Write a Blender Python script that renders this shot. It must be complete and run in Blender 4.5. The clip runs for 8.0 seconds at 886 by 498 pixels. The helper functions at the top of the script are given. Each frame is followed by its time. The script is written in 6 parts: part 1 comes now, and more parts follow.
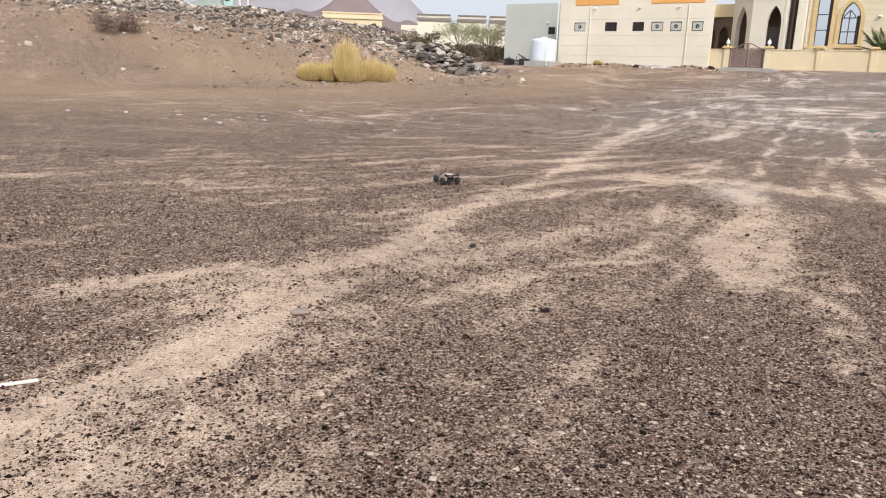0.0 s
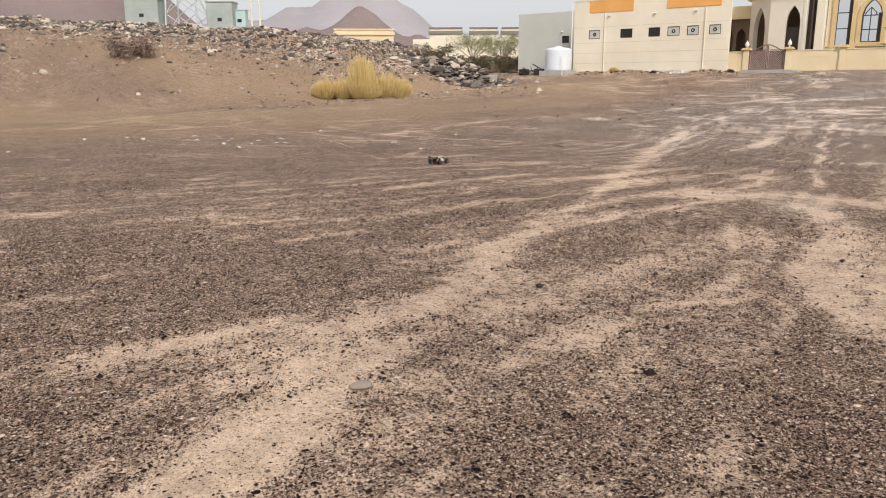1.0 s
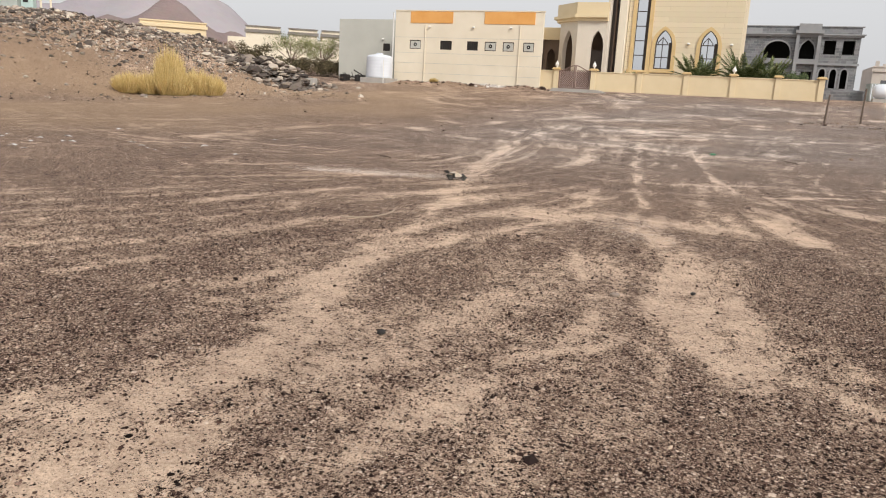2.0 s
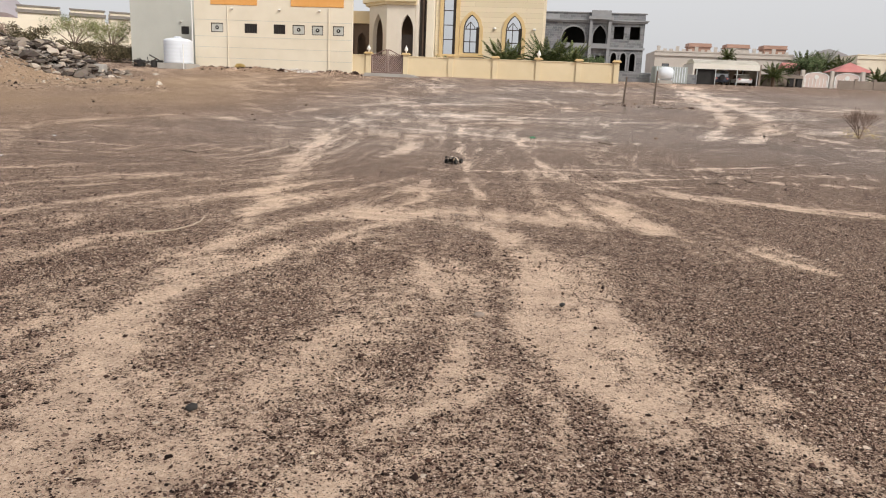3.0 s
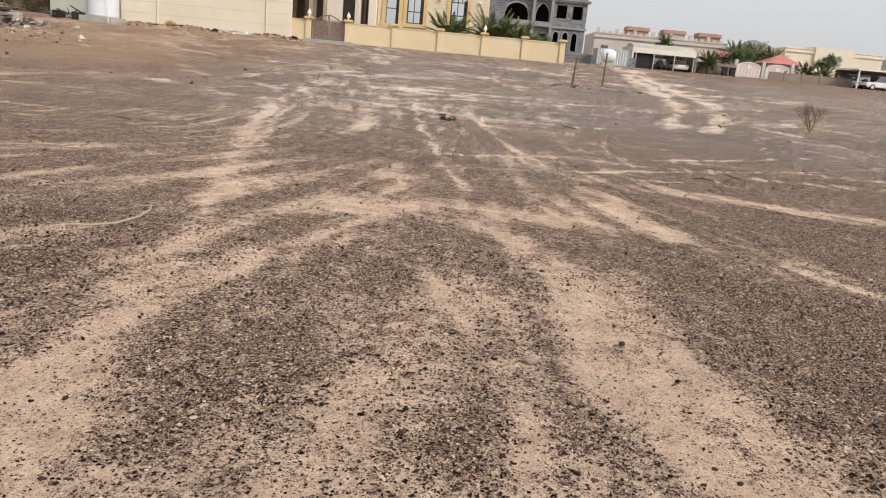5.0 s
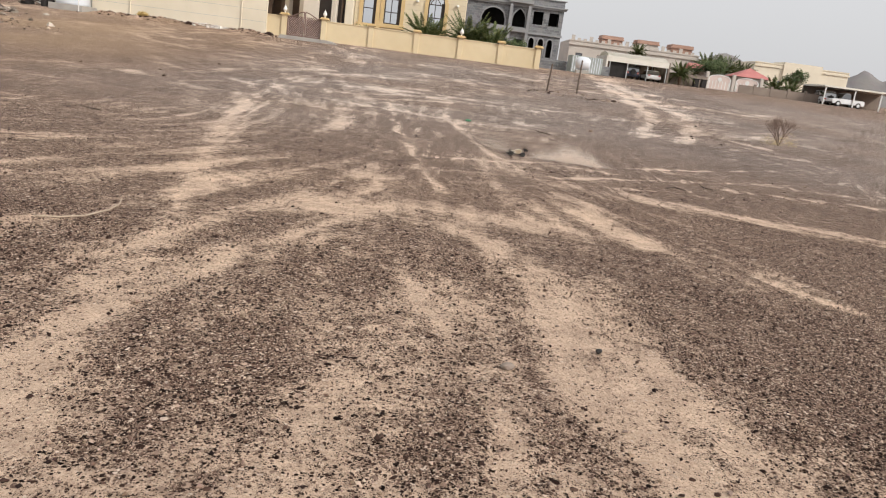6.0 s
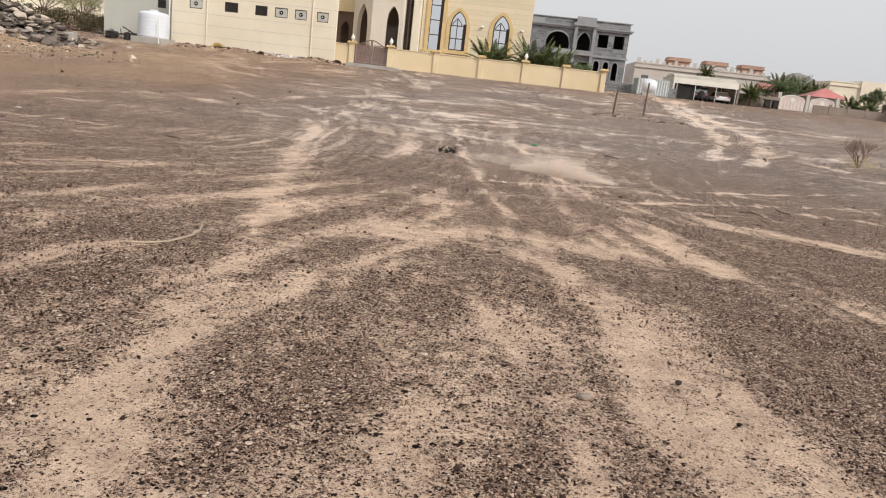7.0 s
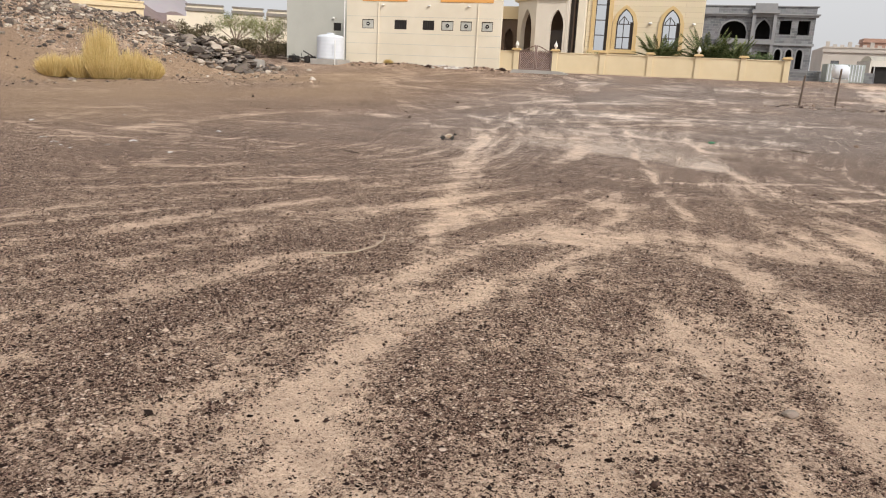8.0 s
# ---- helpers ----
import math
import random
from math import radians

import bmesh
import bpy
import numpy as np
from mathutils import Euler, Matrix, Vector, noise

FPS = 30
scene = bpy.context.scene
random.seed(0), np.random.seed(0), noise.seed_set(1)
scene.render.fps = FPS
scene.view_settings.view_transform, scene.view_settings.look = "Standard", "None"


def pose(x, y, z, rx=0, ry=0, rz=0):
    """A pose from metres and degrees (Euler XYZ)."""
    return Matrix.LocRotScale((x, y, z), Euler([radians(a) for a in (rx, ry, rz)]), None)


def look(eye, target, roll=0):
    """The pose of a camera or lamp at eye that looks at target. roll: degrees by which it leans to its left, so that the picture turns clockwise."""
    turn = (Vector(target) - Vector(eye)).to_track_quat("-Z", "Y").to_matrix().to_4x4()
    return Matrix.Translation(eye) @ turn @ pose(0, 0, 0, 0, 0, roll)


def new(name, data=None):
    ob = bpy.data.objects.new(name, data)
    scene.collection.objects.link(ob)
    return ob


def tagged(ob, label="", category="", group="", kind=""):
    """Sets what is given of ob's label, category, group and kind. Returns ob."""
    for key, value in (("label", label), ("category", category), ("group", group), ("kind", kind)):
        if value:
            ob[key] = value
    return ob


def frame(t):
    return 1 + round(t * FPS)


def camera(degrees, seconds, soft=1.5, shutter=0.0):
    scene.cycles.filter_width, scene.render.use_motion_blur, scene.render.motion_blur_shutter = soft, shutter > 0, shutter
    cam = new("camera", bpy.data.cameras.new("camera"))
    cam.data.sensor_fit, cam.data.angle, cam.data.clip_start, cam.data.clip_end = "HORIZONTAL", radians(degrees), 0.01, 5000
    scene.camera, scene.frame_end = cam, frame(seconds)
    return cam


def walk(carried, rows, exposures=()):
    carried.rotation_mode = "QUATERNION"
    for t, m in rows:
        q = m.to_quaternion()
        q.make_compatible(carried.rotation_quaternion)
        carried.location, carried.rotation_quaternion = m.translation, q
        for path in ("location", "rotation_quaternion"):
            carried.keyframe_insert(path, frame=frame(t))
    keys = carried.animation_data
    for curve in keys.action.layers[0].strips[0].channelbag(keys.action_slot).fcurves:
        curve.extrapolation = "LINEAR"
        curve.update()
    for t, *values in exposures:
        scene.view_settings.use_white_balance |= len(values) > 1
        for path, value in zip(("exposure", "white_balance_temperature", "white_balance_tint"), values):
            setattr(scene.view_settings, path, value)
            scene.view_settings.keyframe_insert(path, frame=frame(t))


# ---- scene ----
cam = camera(61.9, 8.0, soft=1.1)
PATH = [
    (0, (0.021, -0.06, 1.507), (-1.092, 1.533, 1.036), 1.8),
    (0.5, (-0.348, 0.108, 1.503), (-1.594, 1.605, 1.048), 0.3),
    (1, (-0.721, 0.369, 1.557), (-1.874, 1.943, 1.117), -0.3),
    (1.5, (-1.11, 0.704, 1.554), (-2.074, 2.404, 1.131), 1.4),
    (2, (-1.34, 1.172, 1.553), (-2.07, 2.987, 1.139), 3.0),
    (3.5, (-2.127, 2.637, 1.548), (-2.277, 4.583, 1.112), 2.7),
    (4, (-2.449, 2.94, 1.547), (-2.598, 4.885, 1.104), 4.5),
    (5.5, (-2.613, 3.371, 1.536), (-2.633, 5.307, 1.037), 6.4),
    (6, (-2.65, 3.361, 1.53), (-2.64, 5.304, 1.056), 7.5),
    (6.5, (-2.689, 3.369, 1.533), (-2.735, 5.318, 1.086), 7.8),
    (7, (-2.727, 3.356, 1.545), (-2.893, 5.302, 1.112), 6.6),
    (7.5, (-2.775, 3.351, 1.563), (-3.127, 5.271, 1.129), 4.6),
    (8, (-2.821, 3.347, 1.554), (-3.424, 5.199, 1.1), 2.8),
]
walk(cam, [(t, look(eye, target, roll)) for t, eye, target, roll in PATH],
     exposures=((0, 0.33, 6050, 9), (0.6, 0.24, 6300, 10), (1.3, 0.14, 6550, 10), (8, 0.14, 6550, 10)))

# ---- light ----
SUN_TURN, SUN_RISE = 128.0, 38.0
world = bpy.data.worlds.new("hazy_sky")
scene.world = world
world.use_nodes = True
wn, wl = world.node_tree.nodes, world.node_tree.links
sky = wn.new("ShaderNodeTexSky")
sky.sky_type = "NISHITA"
sky.sun_disc = False
sky.sun_elevation, sky.sun_rotation = radians(SUN_RISE), radians(SUN_TURN)
sky.air_density, sky.dust_density, sky.ozone_density = 1.0, 6.0, 1.0
pale = wn.new("ShaderNodeHueSaturation")
pale.inputs["Saturation"].default_value = 0.22
wl.new(sky.outputs[0], pale.inputs["Color"])
haze = wn.new("ShaderNodeMix")
haze.data_type = "RGBA"
haze.inputs[0].default_value = 0.72
haze.inputs[7].default_value = (5.0, 5.05, 5.2, 1)
wl.new(pale.outputs[0], haze.inputs[6])
wl.new(haze.outputs[2], wn["Background"].inputs["Color"])
wn["Background"].inputs["Strength"].default_value = 0.15
sun_data = bpy.data.lights.new("sun", "SUN")
sun_data.energy, sun_data.angle, sun_data.color = 2.1, radians(9), (1.0, 0.93, 0.84)
sun = new("sun", sun_data)
rise, turn = radians(SUN_RISE), radians(SUN_TURN)
toward = Vector((math.sin(turn) * math.cos(rise), math.cos(turn) * math.cos(rise), math.sin(rise)))
sun.matrix_basis = look(toward * 50, (0, 0, 0))


# ---- materials ----
def material(name, rough=0.8, metal=0.0):
    m = bpy.data.materials.new(name)
    m.use_nodes = True
    b = m.node_tree.nodes["Principled BSDF"]
    b.inputs["Roughness"].default_value, b.inputs["Metallic"].default_value = rough, metal
    return m, m.node_tree.nodes, m.node_tree.links, b


def ramp(n, stops):
    r = n.new("ShaderNodeValToRGB")
    while len(r.color_ramp.elements) < len(stops):
        r.color_ramp.elements.new(0.5)
    for e, (p, c) in zip(r.color_ramp.elements, stops):
        e.position, e.color = p, (*c, 1)
    return r


def noise_node(n, l, scale, detail=4, rough=0.6, coord="Object", stretch=None):
    tc = n.new("ShaderNodeTexCoord")
    out = tc.outputs[coord]
    if stretch:
        mp = n.new("ShaderNodeMapping")
        mp.inputs["Scale"].default_value = stretch
        l.new(out, mp.inputs[0])
        out = mp.outputs[0]
    t = n.new("ShaderNodeTexNoise")
    t.inputs["Scale"].default_value, t.inputs["Detail"].default_value, t.inputs["Roughness"].default_value = scale, detail, rough
    l.new(out, t.inputs["Vector"])
    return t


def mix(n, l, a, b, fac, kind="MIX"):
    m = n.new("ShaderNodeMix")
    m.data_type, m.blend_type = "RGBA", kind
    for sock, v in ((m.inputs[0], fac), (m.inputs[6], a), (m.inputs[7], b)):
        if isinstance(v, bpy.types.NodeSocket):
            l.new(v, sock)
        elif isinstance(v, tuple):
            sock.default_value = (*v, 1)
        else:
            sock.default_value = v
    return m.outputs[2]


def bump(n, l, b, height, strength, dist):
    bp = n.new("ShaderNodeBump")
    bp.inputs["Strength"].default_value, bp.inputs["Distance"].default_value = strength, dist
    l.new(height, bp.inputs["Height"])
    l.new(bp.outputs[0], b.inputs["Normal"])


def surface(name, dark, light, rough=0.8, big=0.6, fine=14.0, metal=0.0, relief=0.25, depth=0.01, each=0.0, stretch=None):
    """A plain material with stains at one scale, grain at another, and a little chance from piece to piece."""
    m, n, l, b = material(name, rough, metal)
    a = noise_node(n, l, big, 4, 0.6, stretch=stretch)
    f = noise_node(n, l, fine, 3, 0.7)
    r = ramp(n, [(0.3, dark), (0.7, light)])
    l.new(a.outputs[0], r.inputs[0])
    c = mix(n, l, r.outputs[0], f.outputs[1], 0.12, "SOFT_LIGHT")
    if each:
        oi = n.new("ShaderNodeObjectInfo")
        g = ramp(n, [(0, (1 - each,) * 3), (1, (1 + each,) * 3)])
        l.new(oi.outputs["Random"], g.inputs[0])
        c = mix(n, l, c, g.outputs[0], 1.0, "MULTIPLY")
    l.new(c, b.inputs["Base Color"])
    bump(n, l, b, f.outputs[0], relief, depth)
    return m


def island(name, stops, rough=0.85, fine=60.0, relief=0.4, depth=0.004):
    """Colour by chance from piece to piece within one mesh."""
    m, n, l, b = material(name, rough)
    b.inputs["Specular IOR Level"].default_value = 0.12
    g = n.new("ShaderNodeNewGeometry")
    r = ramp(n, stops)
    l.new(g.outputs["Random Per Island"], r.inputs[0])
    f = noise_node(n, l, fine, 3, 0.7)
    c = mix(n, l, r.outputs[0], f.outputs[1], 0.3, "SOFT_LIGHT")
    l.new(c, b.inputs["Base Color"])
    bump(n, l, b, f.outputs[0], relief, depth)
    return m


def calc(n, l, op, *values):
    m = n.new("ShaderNodeMath")
    m.operation = op
    for sock, v in zip(m.inputs, values):
        if isinstance(v, bpy.types.NodeSocket):
            l.new(v, sock)
        else:
            sock.default_value = v
    return m.outputs[0]


def span(n, l, value, lo, hi, to_lo=0.0, to_hi=1.0):
    r = n.new("ShaderNodeMapRange")
    r.interpolation_type = "SMOOTHSTEP"
    for key, v in (("From Min", lo), ("From Max", hi), ("To Min", to_lo), ("To Max", to_hi)):
        r.inputs[key].default_value = v
    l.new(value, r.inputs["Value"])
    return r.outputs[0]


def ground_material():
    """Pale fine earth, strewn with dark stones: few where wheels have swept it, many elsewhere."""
    m, n, l, b = material("gravel_ground", 1.0)
    b.inputs["Specular IOR Level"].default_value = 0.08
    sand = n.new("ShaderNodeAttribute")
    sand.attribute_name = "sand"
    tan = n.new("ShaderNodeAttribute")
    tan.attribute_name = "tan"
    tc = n.new("ShaderNodeTexCoord")
    fine = noise_node(n, l, 55, 5, 0.8)
    grain = noise_node(n, l, 240, 3, 0.8)
    grit = noise_node(n, l, 7.0, 6, 0.75)
    wide = noise_node(n, l, 0.3, 4, 0.6)
    swath = noise_node(n, l, 1.1, 6, 0.75)
    earth = ramp(n, [(0.36, (0.30, 0.20, 0.150)), (0.46, (0.61, 0.452, 0.338)), (0.60, (0.84, 0.675, 0.525))])
    l.new(mix(n, l, fine.outputs[0], grain.outputs[0], 0.4), earth.inputs[0])
    # how bare the earth is of stones
    bare = calc(n, l, "ADD", calc(n, l, "MULTIPLY_ADD", grit.outputs[0], 2.4, -1.2), sand.outputs["Fac"])
    bare = calc(n, l, "ADD", bare, calc(n, l, "MULTIPLY_ADD", wide.outputs[0], 0.5, -0.25))
    bare = calc(n, l, "ADD", bare, calc(n, l, "MULTIPLY_ADD", swath.outputs[0], 1.3, -0.65))
    crumb = noise_node(n, l, 38, 5, 0.8)
    bare = calc(n, l, "ADD", bare, calc(n, l, "MULTIPLY_ADD", crumb.outputs[0], 2.5, -1.25))
    cover = span(n, l, bare, -0.18, 1.16, 1.0, 0.06)
    # soil between close stones, its colour darkened for the shade in the gaps
    shaded_dirt = ramp(n, [(0.40, (0.022, 0.013, 0.010)), (0.48, (0.165, 0.105, 0.078)), (0.58, (0.56, 0.415, 0.315))])
    l.new(mix(n, l, fine.outputs[0], grain.outputs[0], 0.5), shaded_dirt.inputs[0])
    col, height = mix(n, l, earth.outputs[0], shaded_dirt.outputs[0], span(n, l, cover, 0.30, 0.95)), None
    for scale, share in ((190, 0.76), (105, 0.70), (55, 0.48), (28, 0.10)):
        vor = n.new("ShaderNodeTexVoronoi")
        vor.inputs["Scale"].default_value = scale
        l.new(tc.outputs["Object"], vor.inputs["Vector"])
        sep = n.new("ShaderNodeSeparateColor")
        l.new(vor.outputs["Color"], sep.inputs[0])
        stone = ramp(n, [(0.0, (0.007, 0.005, 0.004)), (0.40, (0.036, 0.020, 0.016)), (0.56, (0.120, 0.070, 0.052)), (0.70, (0.25, 0.172, 0.136)), (0.84, (0.54, 0.405, 0.315)), (1.0, (0.86, 0.74, 0.62))])
        l.new(sep.outputs[1], stone.inputs[0])
        there = calc(n, l, "LESS_THAN", sep.outputs[0], calc(n, l, "MULTIPLY", cover, share))
        there = calc(n, l, "MULTIPLY", there, calc(n, l, "LESS_THAN", vor.outputs["Distance"], 0.50))
        col = mix(n, l, col, stone.outputs[0], there)
        lump = calc(n, l, "MULTIPLY", calc(n, l, "MULTIPLY", there, calc(n, l, "SUBTRACT", 0.6, vor.outputs["Distance"])), 28.0 / scale)
        height = lump if height is None else calc(n, l, "MAXIMUM", height, lump)
    # softer and firmer places in the swept earth
    soft = noise_node(n, l, 5.0, 4, 0.65)
    tone = ramp(n, [(0.34, (0.76, 0.73, 0.72)), (0.62, (1.10, 1.09, 1.08))])
    l.new(soft.outputs[0], tone.inputs[0])
    col = mix(n, l, col, tone.outputs[0], 0.8, "MULTIPLY")
    # broad stains, and warm loose earth on the mound's flank
    patch = ramp(n, [(0.35, (0.80, 0.77, 0.77)), (0.65, (1.08, 1.06, 1.04))])
    l.new(wide.outputs[0], patch.inputs[0])
    col = mix(n, l, col, patch.outputs[0], 0.7, "MULTIPLY")
    warm = ramp(n, [(0.36, (0.20, 0.132, 0.082)), (0.64, (0.54, 0.385, 0.245))])
    l.new(fine.outputs[0], warm.inputs[0])
    col = mix(n, l, col, warm.outputs[0], calc(n, l, "MULTIPLY", tan.outputs["Fac"], 0.58))
    # paler and greyer towards the houses
    greyed = n.new("ShaderNodeAttribute")
    greyed.attribute_name = "greyed"
    grey = n.new("ShaderNodeHueSaturation")
    grey.inputs["Saturation"].default_value, grey.inputs["Value"].default_value = 0.68, 1.12
    l.new(col, grey.inputs["Color"])
    l.new(greyed.outputs["Fac"], grey.inputs["Fac"])
    l.new(grey.outputs[0], b.inputs["Base Color"])
    bump(n, l, b, calc(n, l, "ADD", height, calc(n, l, "MULTIPLY", fine.outputs[0], 0.5)), 1.0, 0.030)
    return m


def block_material(name, dark, light, joint, row=0.45, width=0.9):
    """Facing stone in courses."""
    m, n, l, b = material(name, 0.75)
    tc = n.new("ShaderNodeTexCoord")
    mp = n.new("ShaderNodeMapping")
    mp.inputs["Rotation"].default_value = (radians(90), 0, 0)
    l.new(tc.outputs["Object"], mp.inputs[0])
    br = n.new("ShaderNodeTexBrick")
    br.inputs["Scale"].default_value = 1.0
    br.inputs["Brick Width"].default_value, br.inputs["Row Height"].default_value = width, row
    br.inputs["Mortar Size"].default_value = 0.012
    br.inputs["Color1"].default_value, br.inputs["Color2"].default_value, br.inputs["Mortar"].default_value = (*dark, 1), (*light, 1), (*joint, 1)
    l.new(mp.outputs[0], br.inputs["Vector"])
    f = noise_node(n, l, 1.2, 5, 0.7)
    c = mix(n, l, br.outputs[0], f.outputs[1], 0.14, "SOFT_LIGHT")
    l.new(c, b.inputs["Base Color"])
    bump(n, l, b, br.outputs[1], 0.3, -0.012)
    return m


def glass_material(name, tint, rough=0.04, metal=0.0):
    m, n, l, b = material(name, rough, metal)
    b.inputs["Base Color"].default_value = (*tint, 1)
    b.inputs["Specular IOR Level"].default_value = 1.0
    b.inputs["Coat Weight"].default_value = 1.0
    b.inputs["Coat IOR"].default_value = 2.2
    return m


GROUND = ground_material()
PEBBLE = island("pebble_stone", [(0.0, (0.014, 0.009, 0.008)), (0.40, (0.052, 0.031, 0.025)), (0.60, (0.15, 0.096, 0.074)), (0.80, (0.36, 0.255, 0.19)), (1.0, (0.62, 0.485, 0.38))])
SLAB = surface("grey_slab_stone", (0.16, 0.14, 0.125), (0.33, 0.29, 0.26), 0.9, 1.2, 9, each=0.45)
FIELD_STONE = surface("field_stone", (0.12, 0.083, 0.068), (0.26, 0.19, 0.155), 0.9, 9.0, 60.0, each=0.6)
RUBBLE = island("rubble_stone", [(0.0, (0.06, 0.05, 0.045)), (0.35, (0.13, 0.107, 0.092)), (0.7, (0.29, 0.243, 0.20)), (1.0, (0.62, 0.54, 0.45))], fine=9, depth=0.03)
WHITE_STONE = island("white_stone", [(0.0, (0.35, 0.31, 0.28)), (0.5, (0.58, 0.54, 0.50)), (1.0, (0.75, 0.72, 0.68))], fine=9, depth=0.02)
HILL = surface("hill_rock", (0.17, 0.125, 0.12), (0.26, 0.20, 0.19), 0.95, 0.02, 0.2, relief=0.6, depth=2.0)
# pale mauve because the haze of distance is mixed into the rock colour
FAR_HILL = surface("haze_tinted_mountain_rock", (0.29, 0.265, 0.285), (0.36, 0.33, 0.345), 1.0, 0.006, 0.05, relief=0.3, depth=6.0)
EAST_HILL = surface("brown_grey_hill_rock", (0.19, 0.175, 0.17), (0.27, 0.25, 0.24), 1.0, 0.02, 0.15, relief=0.4, depth=2.0)
CREAM = surface("cream_paint", (0.70, 0.63, 0.50), (0.78, 0.71, 0.58), 0.8, 0.35, 9, relief=0.1)
PALE = surface("pale_grey_plaster", (0.47, 0.475, 0.435), (0.53, 0.535, 0.49), 0.85, 0.35, 9, relief=0.1)
HOUSE = block_material("cream_facing_stone", (0.66, 0.565, 0.40), (0.71, 0.61, 0.44), (0.54, 0.44, 0.30), 0.42, 9.0)
PORTAL = surface("grey_beige_plaster", (0.60, 0.55, 0.47), (0.68, 0.62, 0.54), 0.85, 0.4, 8, relief=0.1)
BUFF = surface("yellow_wall_paint", (0.66, 0.54, 0.345), (0.73, 0.61, 0.41), 0.8, 0.45, 9, relief=0.12)
OCHRE = surface("ochre_stone_trim", (0.60, 0.43, 0.20), (0.68, 0.51, 0.27), 0.8, 0.8, 10, relief=0.12)
ORANGE = surface("orange_panel_paint", (0.70, 0.34, 0.09), (0.76, 0.40, 0.13), 0.7, 0.8, 10, relief=0.05)
GREY = block_material("bare_grey_blockwork", (0.125, 0.13, 0.14), (0.23, 0.235, 0.245), (0.29, 0.295, 0.30), 0.28, 0.6)
GREY_TRIM = surface("light_grey_trim", (0.24, 0.245, 0.255), (0.33, 0.335, 0.345), 0.9, 0.4, 5, relief=0.2)
# near-black: painted unlit depth behind openings, and plain dark fittings
DARK = surface("dark_interior", (0.018, 0.017, 0.017), (0.03, 0.028, 0.027), 0.9, 1, 8)
BRONZE = surface("dark_bronze_frame", (0.035, 0.024, 0.018), (0.055, 0.04, 0.03), 0.5, 1, 12, relief=0.05)
GATE = surface("brown_painted_iron", (0.17, 0.105, 0.085), (0.24, 0.155, 0.13), 0.55, 1, 12, relief=0.05)
WHITE = surface("white_paint", (0.68, 0.68, 0.66), (0.78, 0.78, 0.76), 0.6, 0.6, 10, relief=0.06)
PLASTIC = surface("white_tank_plastic", (0.62, 0.66, 0.72), (0.70, 0.74, 0.80), 0.45, 0.7, 9, relief=0.04)
STEEL = surface("galvanised_steel", (0.50, 0.52, 0.53), (0.62, 0.64, 0.64), 0.45, 0.8, 14, 0.4, relief=0.06)
CABINET = surface("grey_green_cabinet_paint", (0.30, 0.34, 0.32), (0.40, 0.44, 0.42), 0.6, 0.7, 10, relief=0.05)
TEAL = surface("pale_teal_cabinet_paint", (0.42, 0.56, 0.54), (0.50, 0.63, 0.61), 0.6, 0.7, 10, relief=0.05)
CONCRETE = surface("rough_concrete", (0.32, 0.30, 0.28), (0.43, 0.41, 0.38), 0.9, 0.7, 10)
MUD = surface("brown_block_wall", (0.22, 0.175, 0.145), (0.30, 0.245, 0.205), 0.9, 0.5, 8)
CANVAS = surface("cream_canvas", (0.72, 0.69, 0.61), (0.80, 0.77, 0.70), 0.85, 0.5, 9, relief=0.1)
TILE_RED = surface("red_roof_tile", (0.42, 0.15, 0.14), (0.52, 0.21, 0.19), 0.8, 0.8, 8)
TERRACOTTA = surface("terracotta_band", (0.37, 0.225, 0.17), (0.45, 0.285, 0.22), 0.85, 0.6, 8)
# brown plaster made darker, so the shade of recessed places is in its colour
SHADE_BROWN = surface("brown_plaster_with_shade", (0.115, 0.08, 0.058), (0.17, 0.12, 0.09), 0.85, 0.5, 8)
ROSE = surface("pale_stone_plaster", (0.50, 0.455, 0.41), (0.58, 0.53, 0.48), 0.85, 0.4, 8)
PINK = surface("pale_pink_sheet", (0.62, 0.50, 0.46), (0.70, 0.58, 0.53), 0.7, 0.8, 8)
SLATE = surface("dark_parapet_band", (0.17, 0.155, 0.14), (0.23, 0.21, 0.19), 0.85, 0.6, 8)
STRAW = island("dry_straw_shrub", [(0.0, (0.46, 0.33, 0.12)), (0.5, (0.64, 0.48, 0.20)), (1.0, (0.80, 0.66, 0.36))], 0.9, 12)
ACACIA = island("pale_acacia_leaf", [(0.0, (0.11, 0.12, 0.05)), (0.6, (0.21, 0.22, 0.095)), (1.0, (0.34, 0.34, 0.17))], 0.8, 14)
LEAF = island("dusty_green_leaf", [(0.0, (0.045, 0.068, 0.03)), (0.6, (0.085, 0.115, 0.05)), (1.0, (0.15, 0.17, 0.085))], 0.75, 14)
FROND = island("palm_leaflet", [(0.0, (0.055, 0.078, 0.028)), (0.6, (0.125, 0.155, 0.06)), (1.0, (0.27, 0.28, 0.13))], 0.65, 14)
THICKET = island("olive_brown_leaf", [(0.0, (0.05, 0.042, 0.026)), (0.6, (0.10, 0.085, 0.05)), (1.0, (0.19, 0.155, 0.09))], 0.8, 14)
TWIG = surface("dry_twig", (0.19, 0.13, 0.105), (0.28, 0.20, 0.16), 0.9, 3, 20)
BARK = surface("palm_bark", (0.15, 0.10, 0.07), (0.24, 0.17, 0.12), 0.95, 3, 20, relief=0.6)
WOOD = surface("weathered_wood", (0.085, 0.06, 0.045), (0.15, 0.11, 0.085), 0.9, 3, 20)
WOOD_PALE = surface("bleached_cane", (0.40, 0.31, 0.23), (0.52, 0.42, 0.32), 0.9, 3, 20)
